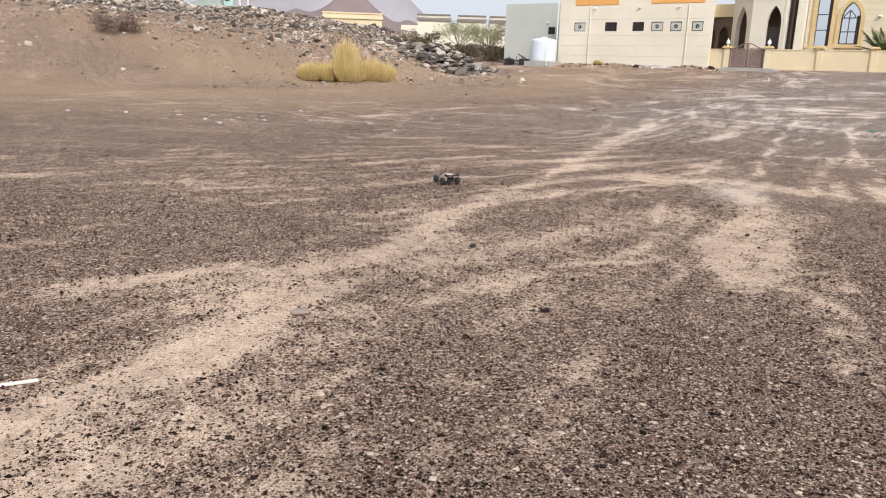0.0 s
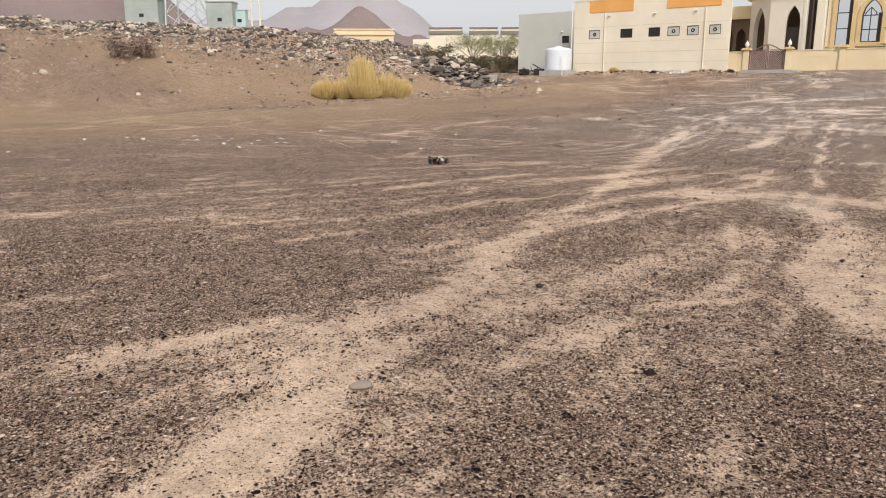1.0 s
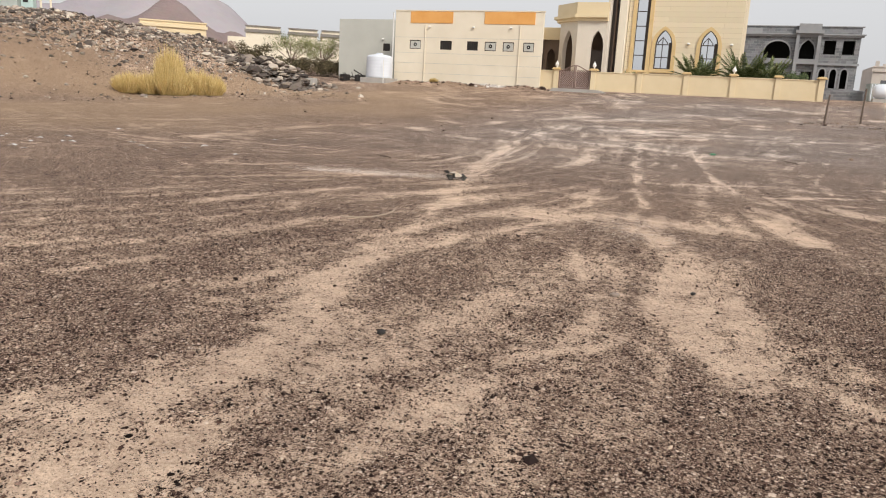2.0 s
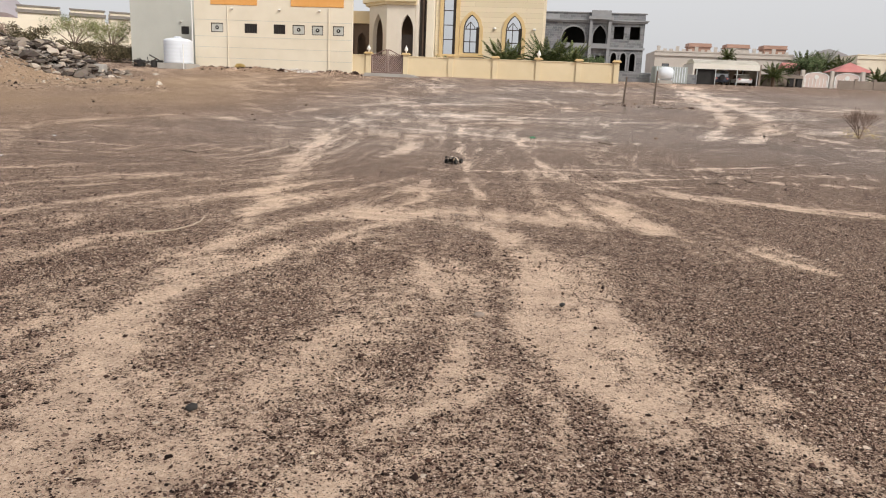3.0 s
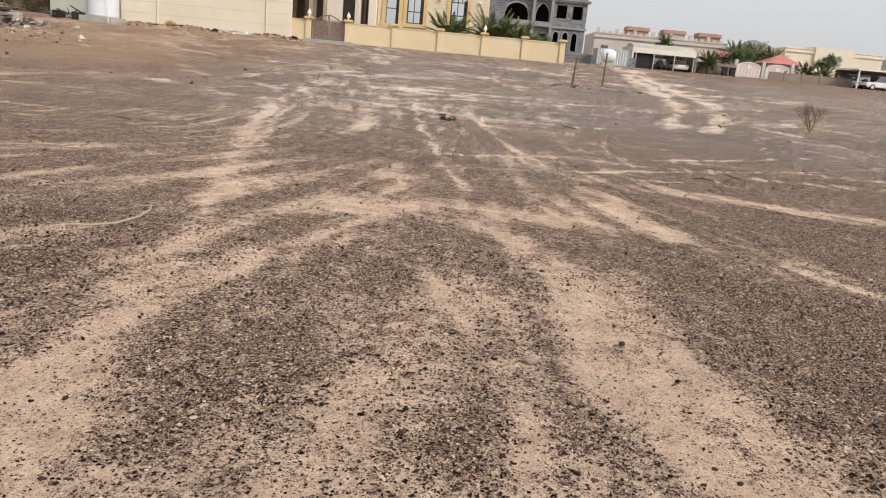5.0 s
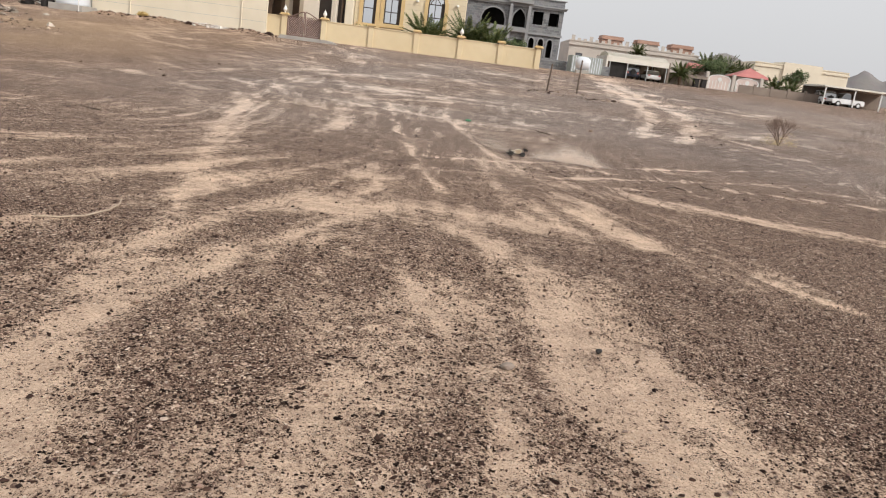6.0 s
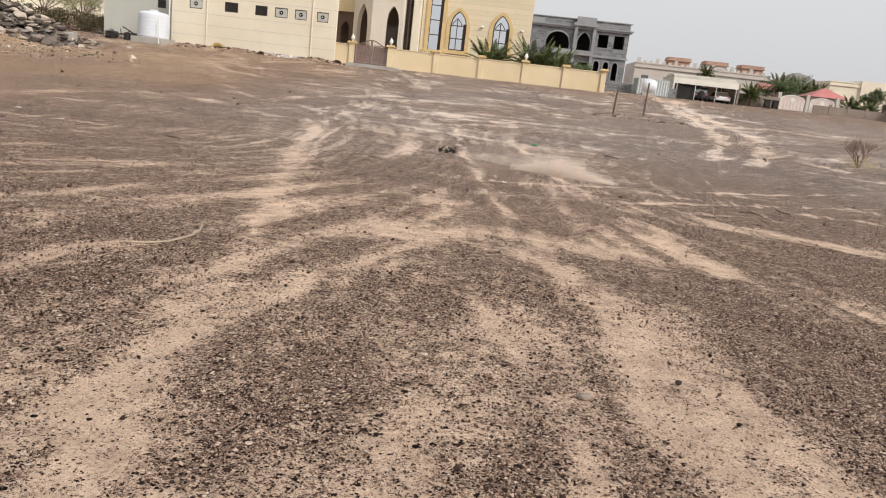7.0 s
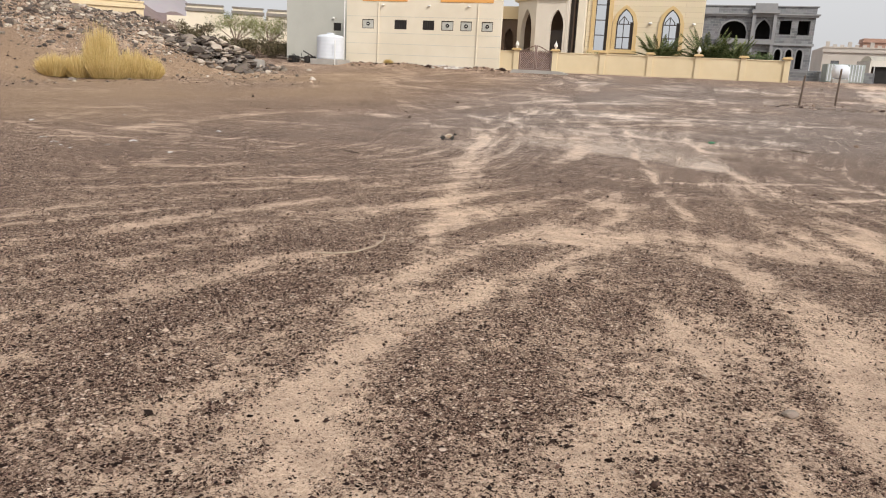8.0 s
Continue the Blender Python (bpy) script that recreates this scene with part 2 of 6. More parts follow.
RUBBER = surface("black_rubber", (0.012, 0.012, 0.013), (0.03, 0.028, 0.027), 0.85, 8, 60, relief=0.4, depth=0.004)
TRIM_BLACK = surface("black_plastic", (0.016, 0.014, 0.013), (0.032, 0.028, 0.026), 0.8, 6, 40)
SHELL = island("patterned_body_shell", [(0.0, (0.04, 0.032, 0.028)), (0.12, (0.05, 0.04, 0.035)), (0.14, (0.60, 0.46, 0.31)), (0.6, (0.74, 0.66, 0.54)), (1.0, (0.86, 0.80, 0.70))], 0.6, 40, relief=0.02)
RIM = surface("dusty_wheel_rim", (0.10, 0.085, 0.07), (0.22, 0.19, 0.16), 0.45, 6, 40)
CAR_WHITE = surface("white_car_paint", (0.70, 0.71, 0.72), (0.76, 0.77, 0.78), 0.25, 0.8, 8, relief=0.0)
CAR_DARK = surface("dark_blue_car_paint", (0.035, 0.042, 0.06), (0.05, 0.06, 0.085), 0.25, 0.8, 8, relief=0.0)
GREEN = surface("green_plastic", (0.05, 0.22, 0.11), (0.09, 0.30, 0.16), 0.5, 3, 20)
SKY_GLASS = glass_material("sky_reflecting_glass", (0.72, 0.74, 0.76), 0.06, 1.0)
CAR_GLASS = glass_material("car_glass", (0.015, 0.017, 0.02))
LAMP = surface("white_lamp_glass", (0.75, 0.74, 0.70), (0.82, 0.81, 0.78), 0.35, 2, 20, relief=0.0)
DUST = island("airborne_dust", [(0.0, (0.84, 0.72, 0.62)), (1.0, (0.90, 0.80, 0.71))], 1.0, 20, relief=0.0)


# ---- building helpers ----
def part(name, bm, mat, parent=None, label="", smooth=False):
    """One bmesh as one mesh object, under a thing or a part."""
    me = bpy.data.meshes.new(name)
    bmesh.ops.recalc_face_normals(bm, faces=bm.faces)
    bm.to_mesh(me)
    bm.free()
    return link(name, me, mat, parent, label, smooth)


def link(name, me, mat, parent=None, label="", smooth=False):
    me.materials.clear()
    me.materials.append(mat)
    if smooth:
        me.shade_smooth()
    ob = new(name, me)
    if parent:
        ob.parent = parent
    if label:
        tagged(ob, label)
    return ob


def thing(name, label, category, at=(0, 0, 0), rz=0, group="", kind=""):
    ob = new(name)
    ob.matrix_basis = pose(*at, 0, 0, rz)
    ob.empty_display_size = 0.2
    return tagged(ob, label, category, group, kind)


def box(bm, x0, x1, y0, y1, z0, z1):
    v = [bm.verts.new(p) for p in ((x0, y0, z0), (x1, y0, z0), (x1, y1, z0), (x0, y1, z0), (x0, y0, z1), (x1, y0, z1), (x1, y1, z1), (x0, y1, z1))]
    for f in ((0, 3, 2, 1), (4, 5, 6, 7), (0, 1, 5, 4), (1, 2, 6, 5), (2, 3, 7, 6), (3, 0, 4, 7)):
        bm.faces.new([v[i] for i in f])
    return bm


def boxes(*rows, bevel=0.0):
    bm = bmesh.new()
    for r in rows:
        box(bm, *r)
    if bevel:
        bmesh.ops.bevel(bm, geom=bm.edges[:], offset=bevel, segments=1, affect="EDGES")
    return bm


def prism(bm, outline, y0, y1):
    """A slab whose face in x and z is the outline."""
    a, b = [bm.verts.new((x, y0, z)) for x, z in outline], [bm.verts.new((x, y1, z)) for x, z in outline]
    bm.faces.new(a)
    bm.faces.new(b[::-1])
    for i in range(len(a)):
        j = (i + 1) % len(a)
        bm.faces.new((a[i], b[i], b[j], a[j]))
    return bm


def tube(bm, p, q, r0, r1=None, seg=8):
    p, q = Vector(p), Vector(q)
    r1 = r0 if r1 is None else r1
    turn = (q - p).to_track_quat("Z", "Y").to_matrix()
    rings = []
    for c, r in ((p, r0), (q, r1)):
        rings.append([bm.verts.new(c + turn @ Vector((r * math.cos(k * math.tau / seg), r * math.sin(k * math.tau / seg), 0))) for k in range(seg)])
    for k in range(seg):
        j = (k + 1) % seg
        bm.faces.new((rings[0][k], rings[0][j], rings[1][j], rings[1][k]))
    bm.faces.new(rings[0][::-1])
    bm.faces.new(rings[1])
    return bm


def lathe(bm, profile, centre=(0, 0, 0), seg=20, axis="z"):
    rings = []
    for r, h in profile:
        ring = []
        for k in range(seg):
            a = k * math.tau / seg
            c, s = r * math.cos(a), r * math.sin(a)
            ring.append(bm.verts.new(Vector(centre) + Vector((c, s, h) if axis == "z" else (c, h, s))))
        rings.append(ring)
    for a, b in zip(rings, rings[1:]):
        for k in range(seg):
            j = (k + 1) % seg
            bm.faces.new((a[k], a[j], b[j], b[k]))
    bm.faces.new(rings[0][::-1])
    bm.faces.new(rings[-1])
    return bm


def arch_height(u, style):
    """Rise of an arch at u from -1 to 1, as a share of the full rise."""
    a = abs(u)
    if style == "round":
        return math.sqrt(max(0.0, 1 - a * a))
    if style == "flat":
        return 1.0
    return 0.72 * math.sqrt(max(0.0, 1 - a * a)) + 0.28 * (1 - a) ** 1.5


def wall_with_openings(bm, x0, x1, z0, z1, y0, y1, openings):
    """A wall in the xz plane, with openings (x0, x1, sill, spring, rise, style)."""
    at = x0
    for a, b, sill, spring, rising, style in sorted(openings):
        if a > at:
            box(bm, at, a, y0, y1, z0, z1)
        if sill > z0:
            box(bm, a, b, y0, y1, z0, sill)
        steps = 1 if style == "flat" else 12
        for k in range(steps):
            u0, u1 = -1 + 2 * k / steps, -1 + 2 * (k + 1) / steps
            xa, xb = a + (b - a) * (u0 + 1) / 2, a + (b - a) * (u1 + 1) / 2
            za, zb = spring + rising * arch_height(u0, style), spring + rising * arch_height(u1, style)
            prism(bm, [(xa, za), (xb, zb), (xb, z1), (xa, z1)], y0, y1)
        at = b
    if at < x1:
        box(bm, at, x1, y0, y1, z0, z1)
    bmesh.ops.remove_doubles(bm, verts=bm.verts, dist=0.0005)
    return bm


def arch_band(bm, a, b, sill, spring, rising, style, width, y0, y1):
    """A raised border round an opening."""
    pts = [(a, sill)] + [(a + (b - a) * k / 12, spring + rising * arch_height(-1 + k / 6, style)) for k in range(13)] + [(b, sill)]
    mid, out = (a + b) / 2, []
    for x, z in pts:
        if z <= spring + 1e-6:
            out.append((x - width if x < mid else x + width, z))
        else:
            d = Vector((x - mid, z - spring))
            d = d.normalized() if d.length > 1e-6 else Vector((0, 1))
            out.append((x + d.x * width, z + d.y * width))
    for k in range(len(pts) - 1):
        prism(bm, [pts[k], pts[k + 1], out[k + 1], out[k]], y0, y1)
    return bm


def arch_panel(bm, a, b, sill, spring, rising, style, y0, y1):
    pts = [(a, sill), (b, sill)] + [(b + (a - b) * k / 12, spring + rising * arch_height(1 - k / 6, style)) for k in range(13)]
    return prism(bm, pts, y0, y1)


# ---- ground ----
def lattice(x, y, seed):
    """Smooth value noise over arrays, from -1 to 1."""
    xi, yi = np.floor(x).astype(np.int64), np.floor(y).astype(np.int64)
    fx, fy = x - xi, y - yi
    fx, fy = fx * fx * (3 - 2 * fx), fy * fy * (3 - 2 * fy)

    def rnd(i, j):
        n = (i * 374761393 + j * 668265263 + seed * 1442695041) & 0x7FFFFFFF
        n = ((n ^ (n >> 13)) * 1274126177) & 0x7FFFFFFF
        return ((n ^ (n >> 16)) & 0xFFFF) / 32767.5 - 1
    top = rnd(xi, yi) * (1 - fx) + rnd(xi + 1, yi) * fx
    low = rnd(xi, yi + 1) * (1 - fx) + rnd(xi + 1, yi + 1) * fx
    return top * (1 - fy) + low * fy


def rise_at(x, y):
    """Height of the ground: level in front, rising to the houses, with a mound of spoil to the west."""
    x, y = np.asarray(x, float), np.asarray(y, float)
    base = np.interp(y, [14, 22, 31, 46, 62, 75, 100, 150, 300], [0, 0.06, 0.26, 1.0, 2.3, 2.62, 3.1, 4.6, 8])
    base = base + np.clip((y - 64) / 26, 0, 1) * np.clip((-38 - x) / 10, 0, 1) * 1.7
    s, u = -0.784 * x + 0.62 * y, -0.62 * x - 0.784 * y
    crest = np.interp(u, [-23, -20.3, -16.1, -13.5, -8.3, -1.8, 16, 60, 120], [1.7, 2.0, 3.5, 4.5, 5.45, 5.75, 6.4, 6.2, 0])
    foot = np.interp(u, [-22, -8, 5, 20], [57, 51, 43, 38])
    share = np.clip((s - foot) / (64 - foot), 0, 1) ** 1.15 * np.interp(s, [64, 95, 160], [1.0, 1.0, 0.0])
    share = np.where(u < -24, 0, share)
    out = base + np.maximum(crest - base, 0) * share
    lump = share * (1 - np.clip((s - 75) / 30, 0, 1))
    out = out + lump * (0.22 * lattice(x * 0.45, y * 0.45, 3) + 0.12 * lattice(x * 1.1, y * 1.1, 4))
    out = out + 1.9 * np.exp(-((x - -51.6) / 4.2) ** 2 - ((y - 17.2) / 4.2) ** 2)
    near_wall = np.exp(-((y - 60.4) / 0.9) ** 2) * np.clip((-17.5 - x) / 1.5, 0, 1) * np.clip((x + 31) / 1.5, 0, 1)
    out = out + near_wall * (0.16 + 0.14 * lattice(x * 0.8, y * 0.8, 9))
    fade = np.clip((80 - np.hypot(x, y)) / 40, 0, 1)
    return out + fade * (0.02 * lattice(x * 0.35, y * 0.35, 5) + 0.010 * lattice(x * 1.7, y * 1.7, 6)) * np.clip((np.hypot(x + 2, y - 2) - 1) / 6, 0.35, 1)


TRACKS = []


def swept(half, strength, *line):
    """A line that wheels have swept bare of stones, with its half width."""
    TRACKS.append((half, strength, *line))


# left wheel track
swept(0.27, 1.15, (-3.99, 5.15), (-4.13, 5.83), (-4.29, 6.42), (-4.43, 7.13), (-4.7, 8.16))
swept(0.24, 0.72, (-4.7, 8.16), (-4.94, 9.43), (-5.31, 10.84), (-5.79, 12.78), (-6.38, 15.11))
swept(0.20, 1.15, (-6.46, 15.3), (-7.18, 18.38), (-8.06, 22.84), (-8.88, 29.33), (-8.94, 35.06))
swept(0.11, 0.8, (-6.23, 15.2), (-7.4, 21.02), (-8.03, 27.03))
# right wheel track
swept(0.30, 1.1, (-2.55, 11.15), (-2.19, 9.88), (-1.88, 8.78), (-1.78, 7.78), (-1.61, 7.02), (-1.48, 6.47), (-1.33, 6.09), (-1.19, 5.77))
# turning patch
swept(0.55, 1.2, (-3.64, 10.9), (-3.21, 11.31), (-2.7, 11.62), (-2.16, 11.33), (-1.79, 11.13))
swept(0.20, 0.7, (-3.57, 10.65), (-3.91, 9.72), (-4.13, 8.79), (-4.28, 8), (-4.29, 7.42))
swept(0.12, 1.05, (-2.66, 12.73), (-2.97, 14.27), (-3.47, 17.09), (-4.14, 21.86), (-4.97, 28.36))
swept(0.11, 1.05, (-1.03, 14.38), (-1.43, 15.58), (-1.92, 18.37), (-2.56, 22.42), (-3.08, 25.77))
swept(0.42, 0.95, (-0.93, 14.8), (-0.76, 13.55), (-0.76, 12.03), (-0.56, 10.92))
swept(0.05, 0.9, (-0.56, 15), (0.91, 15.52), (2.32, 15.62))
swept(0.18, 0.8, (-2.47, 24.35), (-0.04, 24.55), (2.6, 25.76), (5.59, 27.37), (7.32, 26.49), (8.52, 25.59))
swept(0.18, 0.55, (5.79, 26.92), (4.06, 20.53), (2.88, 16.86))
swept(0.45, 0.8, (-5.33, 17.18), (-5.27, 18.71), (-5.34, 21.85))
swept(0.3, 0.8, (-4.2, 13.6), (-3.98, 13.5), (-3.61, 13.25))
swept(0.05, 0.9, (-9.83, 16.97), (-9.67, 17.91), (-9.79, 19.54))
swept(0.03, 0.8, (-6.13, 7.62), (-5.95, 8.38), (-5.73, 8.84), (-5.43, 9.1), (-5.39, 9.48))
swept(0.18, 0.7, (-7.94, 8.75), (-7.85, 9.59), (-7.47, 10.58), (-7.14, 11.6))
swept(0.16, 0.75, (-6.34, 7.89), (-6.16, 8.3), (-6.01, 8.73), (-5.8, 9.04))
swept(0.2, 0.75, (-7.06, 7.92), (-6.95, 8.25), (-6.79, 8.6))
swept(0.18, 0.6, (-6.35, 6.42), (-6.35, 6.94), (-6.31, 7.54), (-6.14, 8.26))
swept(0.18, 0.6, (-5.23, 6.29), (-5.4, 6.87), (-5.5, 7.44), (-5.51, 7.88))
swept(0.18, 0.65, (-4.81, 6.28), (-4.94, 6.79), (-4.99, 7.43), (-5.07, 8.11))
swept(0.18, 0.5, (-6.71, 6.59), (-6.6, 7.16), (-6.61, 8.03))
swept(0.18, 0.5, (-5.19, 5.42), (-4.99, 5.84), (-4.89, 6.03))
swept(0.18, 0.45, (-8.76, 10.74), (-8.34, 11.54), (-7.8, 13.41))
swept(0.18, 0.45, (-20.44, 20.09), (-17.48, 21.73), (-12.81, 22.05), (-10.28, 21.71))
swept(0.3, 0.6, (-4.33, 13.64), (-3.93, 13.58), (-3.68, 14.16))
swept(0.18, 0.5, (-3.89, 7.11), (-3.99, 7.94), (-3.89, 8.91), (-3.69, 9.65))
swept(0.10, 0.45, (-3.29, 7.8), (-3.41, 8.1), (-3.51, 8.47))
swept(0.08, 0.5, (-3.01, 9.42), (-2.85, 8.83), (-2.65, 7.7))
swept(0.18, 0.55, (-10.59, 4.62), (-10.24, 6.04), (-9.38, 7.4), (-9.03, 11.18))
swept(0.18, 0.75, (-4.78, 2.36), (-4.77, 2.73), (-4.57, 3.19), (-4.41, 3.87), (-4.32, 4.35))
swept(0.18, 0.8, (-6.29, 5.31), (-6.2, 5.73), (-6.08, 6.16))
swept(0.18, 0.5, (-5.41, 4.23), (-5.04, 5.01), (-4.83, 5.99))
swept(0.18, 0.6, (-2.97, 3.23), (-2.78, 3.55), (-2.67, 4.06), (-2.56, 4.74))
swept(0.12, 0.55, (-1.3, 2.54), (-1.33, 2.86), (-1.47, 3.46))
swept(0.18, 0.5, (-0.71, 10.05), (-0.43, 9.16), (-0.26, 8.33), (0.08, 8.19))
swept(0.18, 0.5, (0.01, 11.16), (0.43, 10.28), (0.82, 9.27))
swept(0.18, 0.4, (1.03, 13), (1.65, 12.54), (1.99, 11.68))
swept(0.12, 0.5, (-2.33, 6.99), (-2.24, 6.27), (-2.32, 5.67))
swept(0.10, 0.45, (-3.35, 7.75), (-3.11, 6.77), (-3.08, 5.94))
# the two ruts of the vehicle track to the street
swept(0.6, 1.05, (3.3, 27.0), (4.1, 30.0), (5.1, 33.5), (6.2, 38.5), (6.8, 43.0), (7.0, 48.0), (6.9, 58), (9, 75))
swept(0.6, 1.05, (4.6, 27.0), (5.2, 29.0), (6.5, 33.0), (7.9, 38.0), (8.4, 43.0), (8.3, 49.0), (7.8, 56.0), (8.2, 62.0))
swept(0.3, 0.7, (-2.5, 24.4), (-8, 27), (-14, 32))
swept(0.25, 0.6, (-10.9, 12.8), (-11.3, 13.7), (-14, 18), (-20.9, 24.2), (-28.6, 31))
swept(0.13, 0.6, (-12.5, 3.5), (-10.8, 6.0), (-9.2, 7.9), (-8.1, 10.4))
swept(0.9, 0.5, (-3.9, 3.4), (-3.95, 4.2), (-4.0, 5.2))
swept(0.22, 1.0, (-3.0, 0.8), (-3.15, 1.9), (-3.4, 3.2), (-3.8, 4.5), (-4.0, 5.2))
_rng = random.Random(11)
for _ in range(95):
    cx, cy, a0 = _rng.uniform(-24, 12), _rng.uniform(15, 57), _rng.uniform(0, math.tau)
    if cx < -14 and cy < 30:
        continue
    r, ln, half = _rng.uniform(9, 45), _rng.uniform(5, 15), _rng.uniform(0.10, 0.26)
    for side in (0.0, _rng.choice((0.32, 1.5))):
        TRACKS.append((half, _rng.uniform(0.5, 1.0), *[(cx + (r + side) * math.cos(a0 + ln / r * k / 6), cy + (r + side) * math.sin(a0 + ln / r * k / 6)) for k in range(7)]))
for _ in range(46):
    cx, cy, a0 = _rng.uniform(-13, 3), _rng.uniform(2, 16), _rng.uniform(0.6, 2.2)
    n, ln = 4, _rng.uniform(0.5, 2.2)
    TRACKS.append((_rng.uniform(0.05, 0.14), _rng.uniform(0.35, 0.7), *[(cx + ln * k / n * math.cos(a0 + 0.12 * k), cy + ln * k / n * math.sin(a0 + 0.12 * k)) for k in range(n)]))


def sweep_at(x, y):
    """Place across and along the wheel ways, which gather towards a gap in the middle of the ground."""
    x, y = np.asarray(x, float), np.asarray(y, float)
    width = np.sqrt(9 + np.where(y < 17, y - 17, 0.35 * (y - 17)) ** 2)
    return (x + 3) / width * 8.0, y


def sand_at(x, y):
    """How much loose sand lies at a place, 0 to 1."""
    x, y = np.asarray(x, float), np.asarray(y, float)
    best = np.zeros_like(x)
    wx, wy = x + 0.10 * lattice(x * 1.6, y * 1.6, 21), y + 0.10 * lattice(x * 1.6, y * 1.6, 22)
    for half, strength, *line in TRACKS:
        half = half * 0.72
        lo, hi = np.min(line, 0) - 3 * half - 0.2, np.max(line, 0) + 3 * half + 0.2
        pick = (x > lo[0]) & (x < hi[0]) & (y > lo[1]) & (y < hi[1])
        if not pick.any():
            continue
        px_, py_ = wx[pick], wy[pick]
        d = np.full(px_.shape, 1e9)
        for (ax, ay), (bx, by) in zip(line, line[1:]):
            vx, vy = bx - ax, by - ay
            k = np.clip(((px_ - ax) * vx + (py_ - ay) * vy) / (vx * vx + vy * vy + 1e-9), 0, 1)
            d = np.minimum(d, np.hypot(px_ - ax - k * vx, py_ - ay - k * vy))
        uneven = 0.86 + 0.40 * lattice(px_ * 0.55, py_ * 0.55, 25) + 0.32 * lattice(px_ * 1.9, py_ * 1.9, 26) + 0.25 * lattice(px_ * 5.5, py_ * 5.5, 27)
        v = strength * np.clip(uneven, 0.0, 1.2) * np.exp(-0.85 * (d / half) ** 1.35)
        best[pick] = np.maximum(best[pick], v)
    mottle = 0.6 * lattice(x * 0.4, y * 0.4, 31) + 0.5 * lattice(x * 1.2, y * 1.2, 32) + 0.4 * lattice(x * 3.2, y * 3.2, 34)
    u, v = sweep_at(x, y)
    streak = 0.50 * lattice(u * 1.5, v * 0.30, 71) + 0.50 * lattice(u * 3.6, v * 0.62, 72) + 0.40 * lattice(u * 8.0, v * 1.3, 73) + 0.25 * lattice(u * 17.0, v * 2.8, 74)
    close = np.clip((22 - y) / 8, 0, 1)
    best = best + 0.20 * mottle + (0.52 + 0.16 * close) * streak
    far = np.clip((y - 24) / 25, 0, 1) * np.clip((62 - y) / 10, 0, 1) * np.clip((x + 22) / 12, 0, 1)
    best = best - 0.55 * np.exp(-((x - 3.4) / 2.6) ** 2 - ((y - 41) / 6.5) ** 2)
    best = best - 0.45 * np.clip((x - 9.5) / 3, 0, 1) * np.clip((y - 30) / 5, 0, 1)
    stony = 0.75 * np.clip((x + 0.9) / 2.0, 0, 1) * np.clip((y - 2) / 3, 0, 1) * np.clip((34 - y) / 8, 0, 1) * (1 + 0.6 * lattice(x * 0.7, y * 0.5, 38))
    best = best + 0.14 * np.exp(-((x + 3.1) / 1.1) ** 2 - ((y - 6.2) / 2.2) ** 2)
    return np.clip(best + 0.12 + 0.09 * far - 0.22 * np.clip((-7.5 - x) / 4, 0, 1) * np.clip((42 - y) / 10, 0, 1) + far * (0.42 * lattice(x * 0.45, y * 1.0, 35) + 0.40 * lattice(x * 1.5, y * 2.8, 36) - 0.10), 0, 1) - stony * np.clip(1 - best, 0, 1)


def tan_at(x, y):
    s = -0.784 * x + 0.62 * y
    t = np.clip((s - 17) / 16, 0, 1) * np.clip((66 - s) / 12, 0, 1) * np.clip((-12 - x) / 10, 0, 1)
    return np.clip(t * (0.75 + 0.5 * lattice(x * 0.2, y * 0.2, 41)), 0, 1)


def greyed_at(x, y):
    t = np.clip((y - 13) / 12, 0, 1) * np.clip((x + 16) / 8, 0, 1) * np.clip((64 - y) / 10, 0, 1)
    return np.clip(t * (0.85 + 0.4 * lattice(x * 0.3, y * 0.3, 43)), 0, 1)


def axis_steps(*spans):
    out = [spans[0][0]]
    for a, b, step in spans:
        n = max(1, round((b - a) / step))
        out += list(np.linspace(a, b, n + 1)[1:])
    return np.array(out)


def build_ground():
    xs = axis_steps((-4200, -600, 600), (-600, -120, 40), (-120, -66, 3), (-66, -14, 0.3), (-14, -8, 0.1), (-8, 2, 0.06), (2, 14, 0.14), (14, 60, 1.0), (60, 200, 14), (200, 600, 80), (600, 4200, 600))
    ys = axis_steps((-4200, -300, 650), (-300, -20, 28), (-20, 0, 1.0), (0, 14, 0.065), (14, 24, 0.12), (24, 66, 0.3), (66, 140, 2.5), (140, 400, 26), (400, 4200, 475))
    gx, gy = np.meshgrid(xs, ys)
    x, y = gx.ravel(), gy.ravel()
    sand = sand_at(x, y)
    z = rise_at(x, y)
    close = np.clip((30 - np.hypot(x + 3, y - 4)) / 14, 0, 1)
    z = z - 0.016 * close * np.clip(sand - 0.3, 0, 1) + 0.006 * close * lattice(x * 9, y * 9, 51)
    nx, ny = len(xs), len(ys)
    idx = np.arange(nx * ny).reshape(ny, nx)
    faces = np.stack([idx[:-1, :-1], idx[:-1, 1:], idx[1:, 1:], idx[1:, :-1]], -1).reshape(-1, 4)
    me = bpy.data.meshes.new("ground")
    me.from_pydata(np.stack([x, y, z], -1).tolist(), [], faces.tolist())
    for name, values in (("sand", sand), ("tan", tan_at(x, y)), ("greyed", greyed_at(x, y))):
        me.attributes.new(name, "FLOAT", "POINT").data.foreach_set("value", values.astype(np.float32))
    ob = link("ground", me, GROUND, smooth=True)
    tagged(ob, "dark gravel waste ground crossed by sandy tyre tracks", "ground", kind="structure")


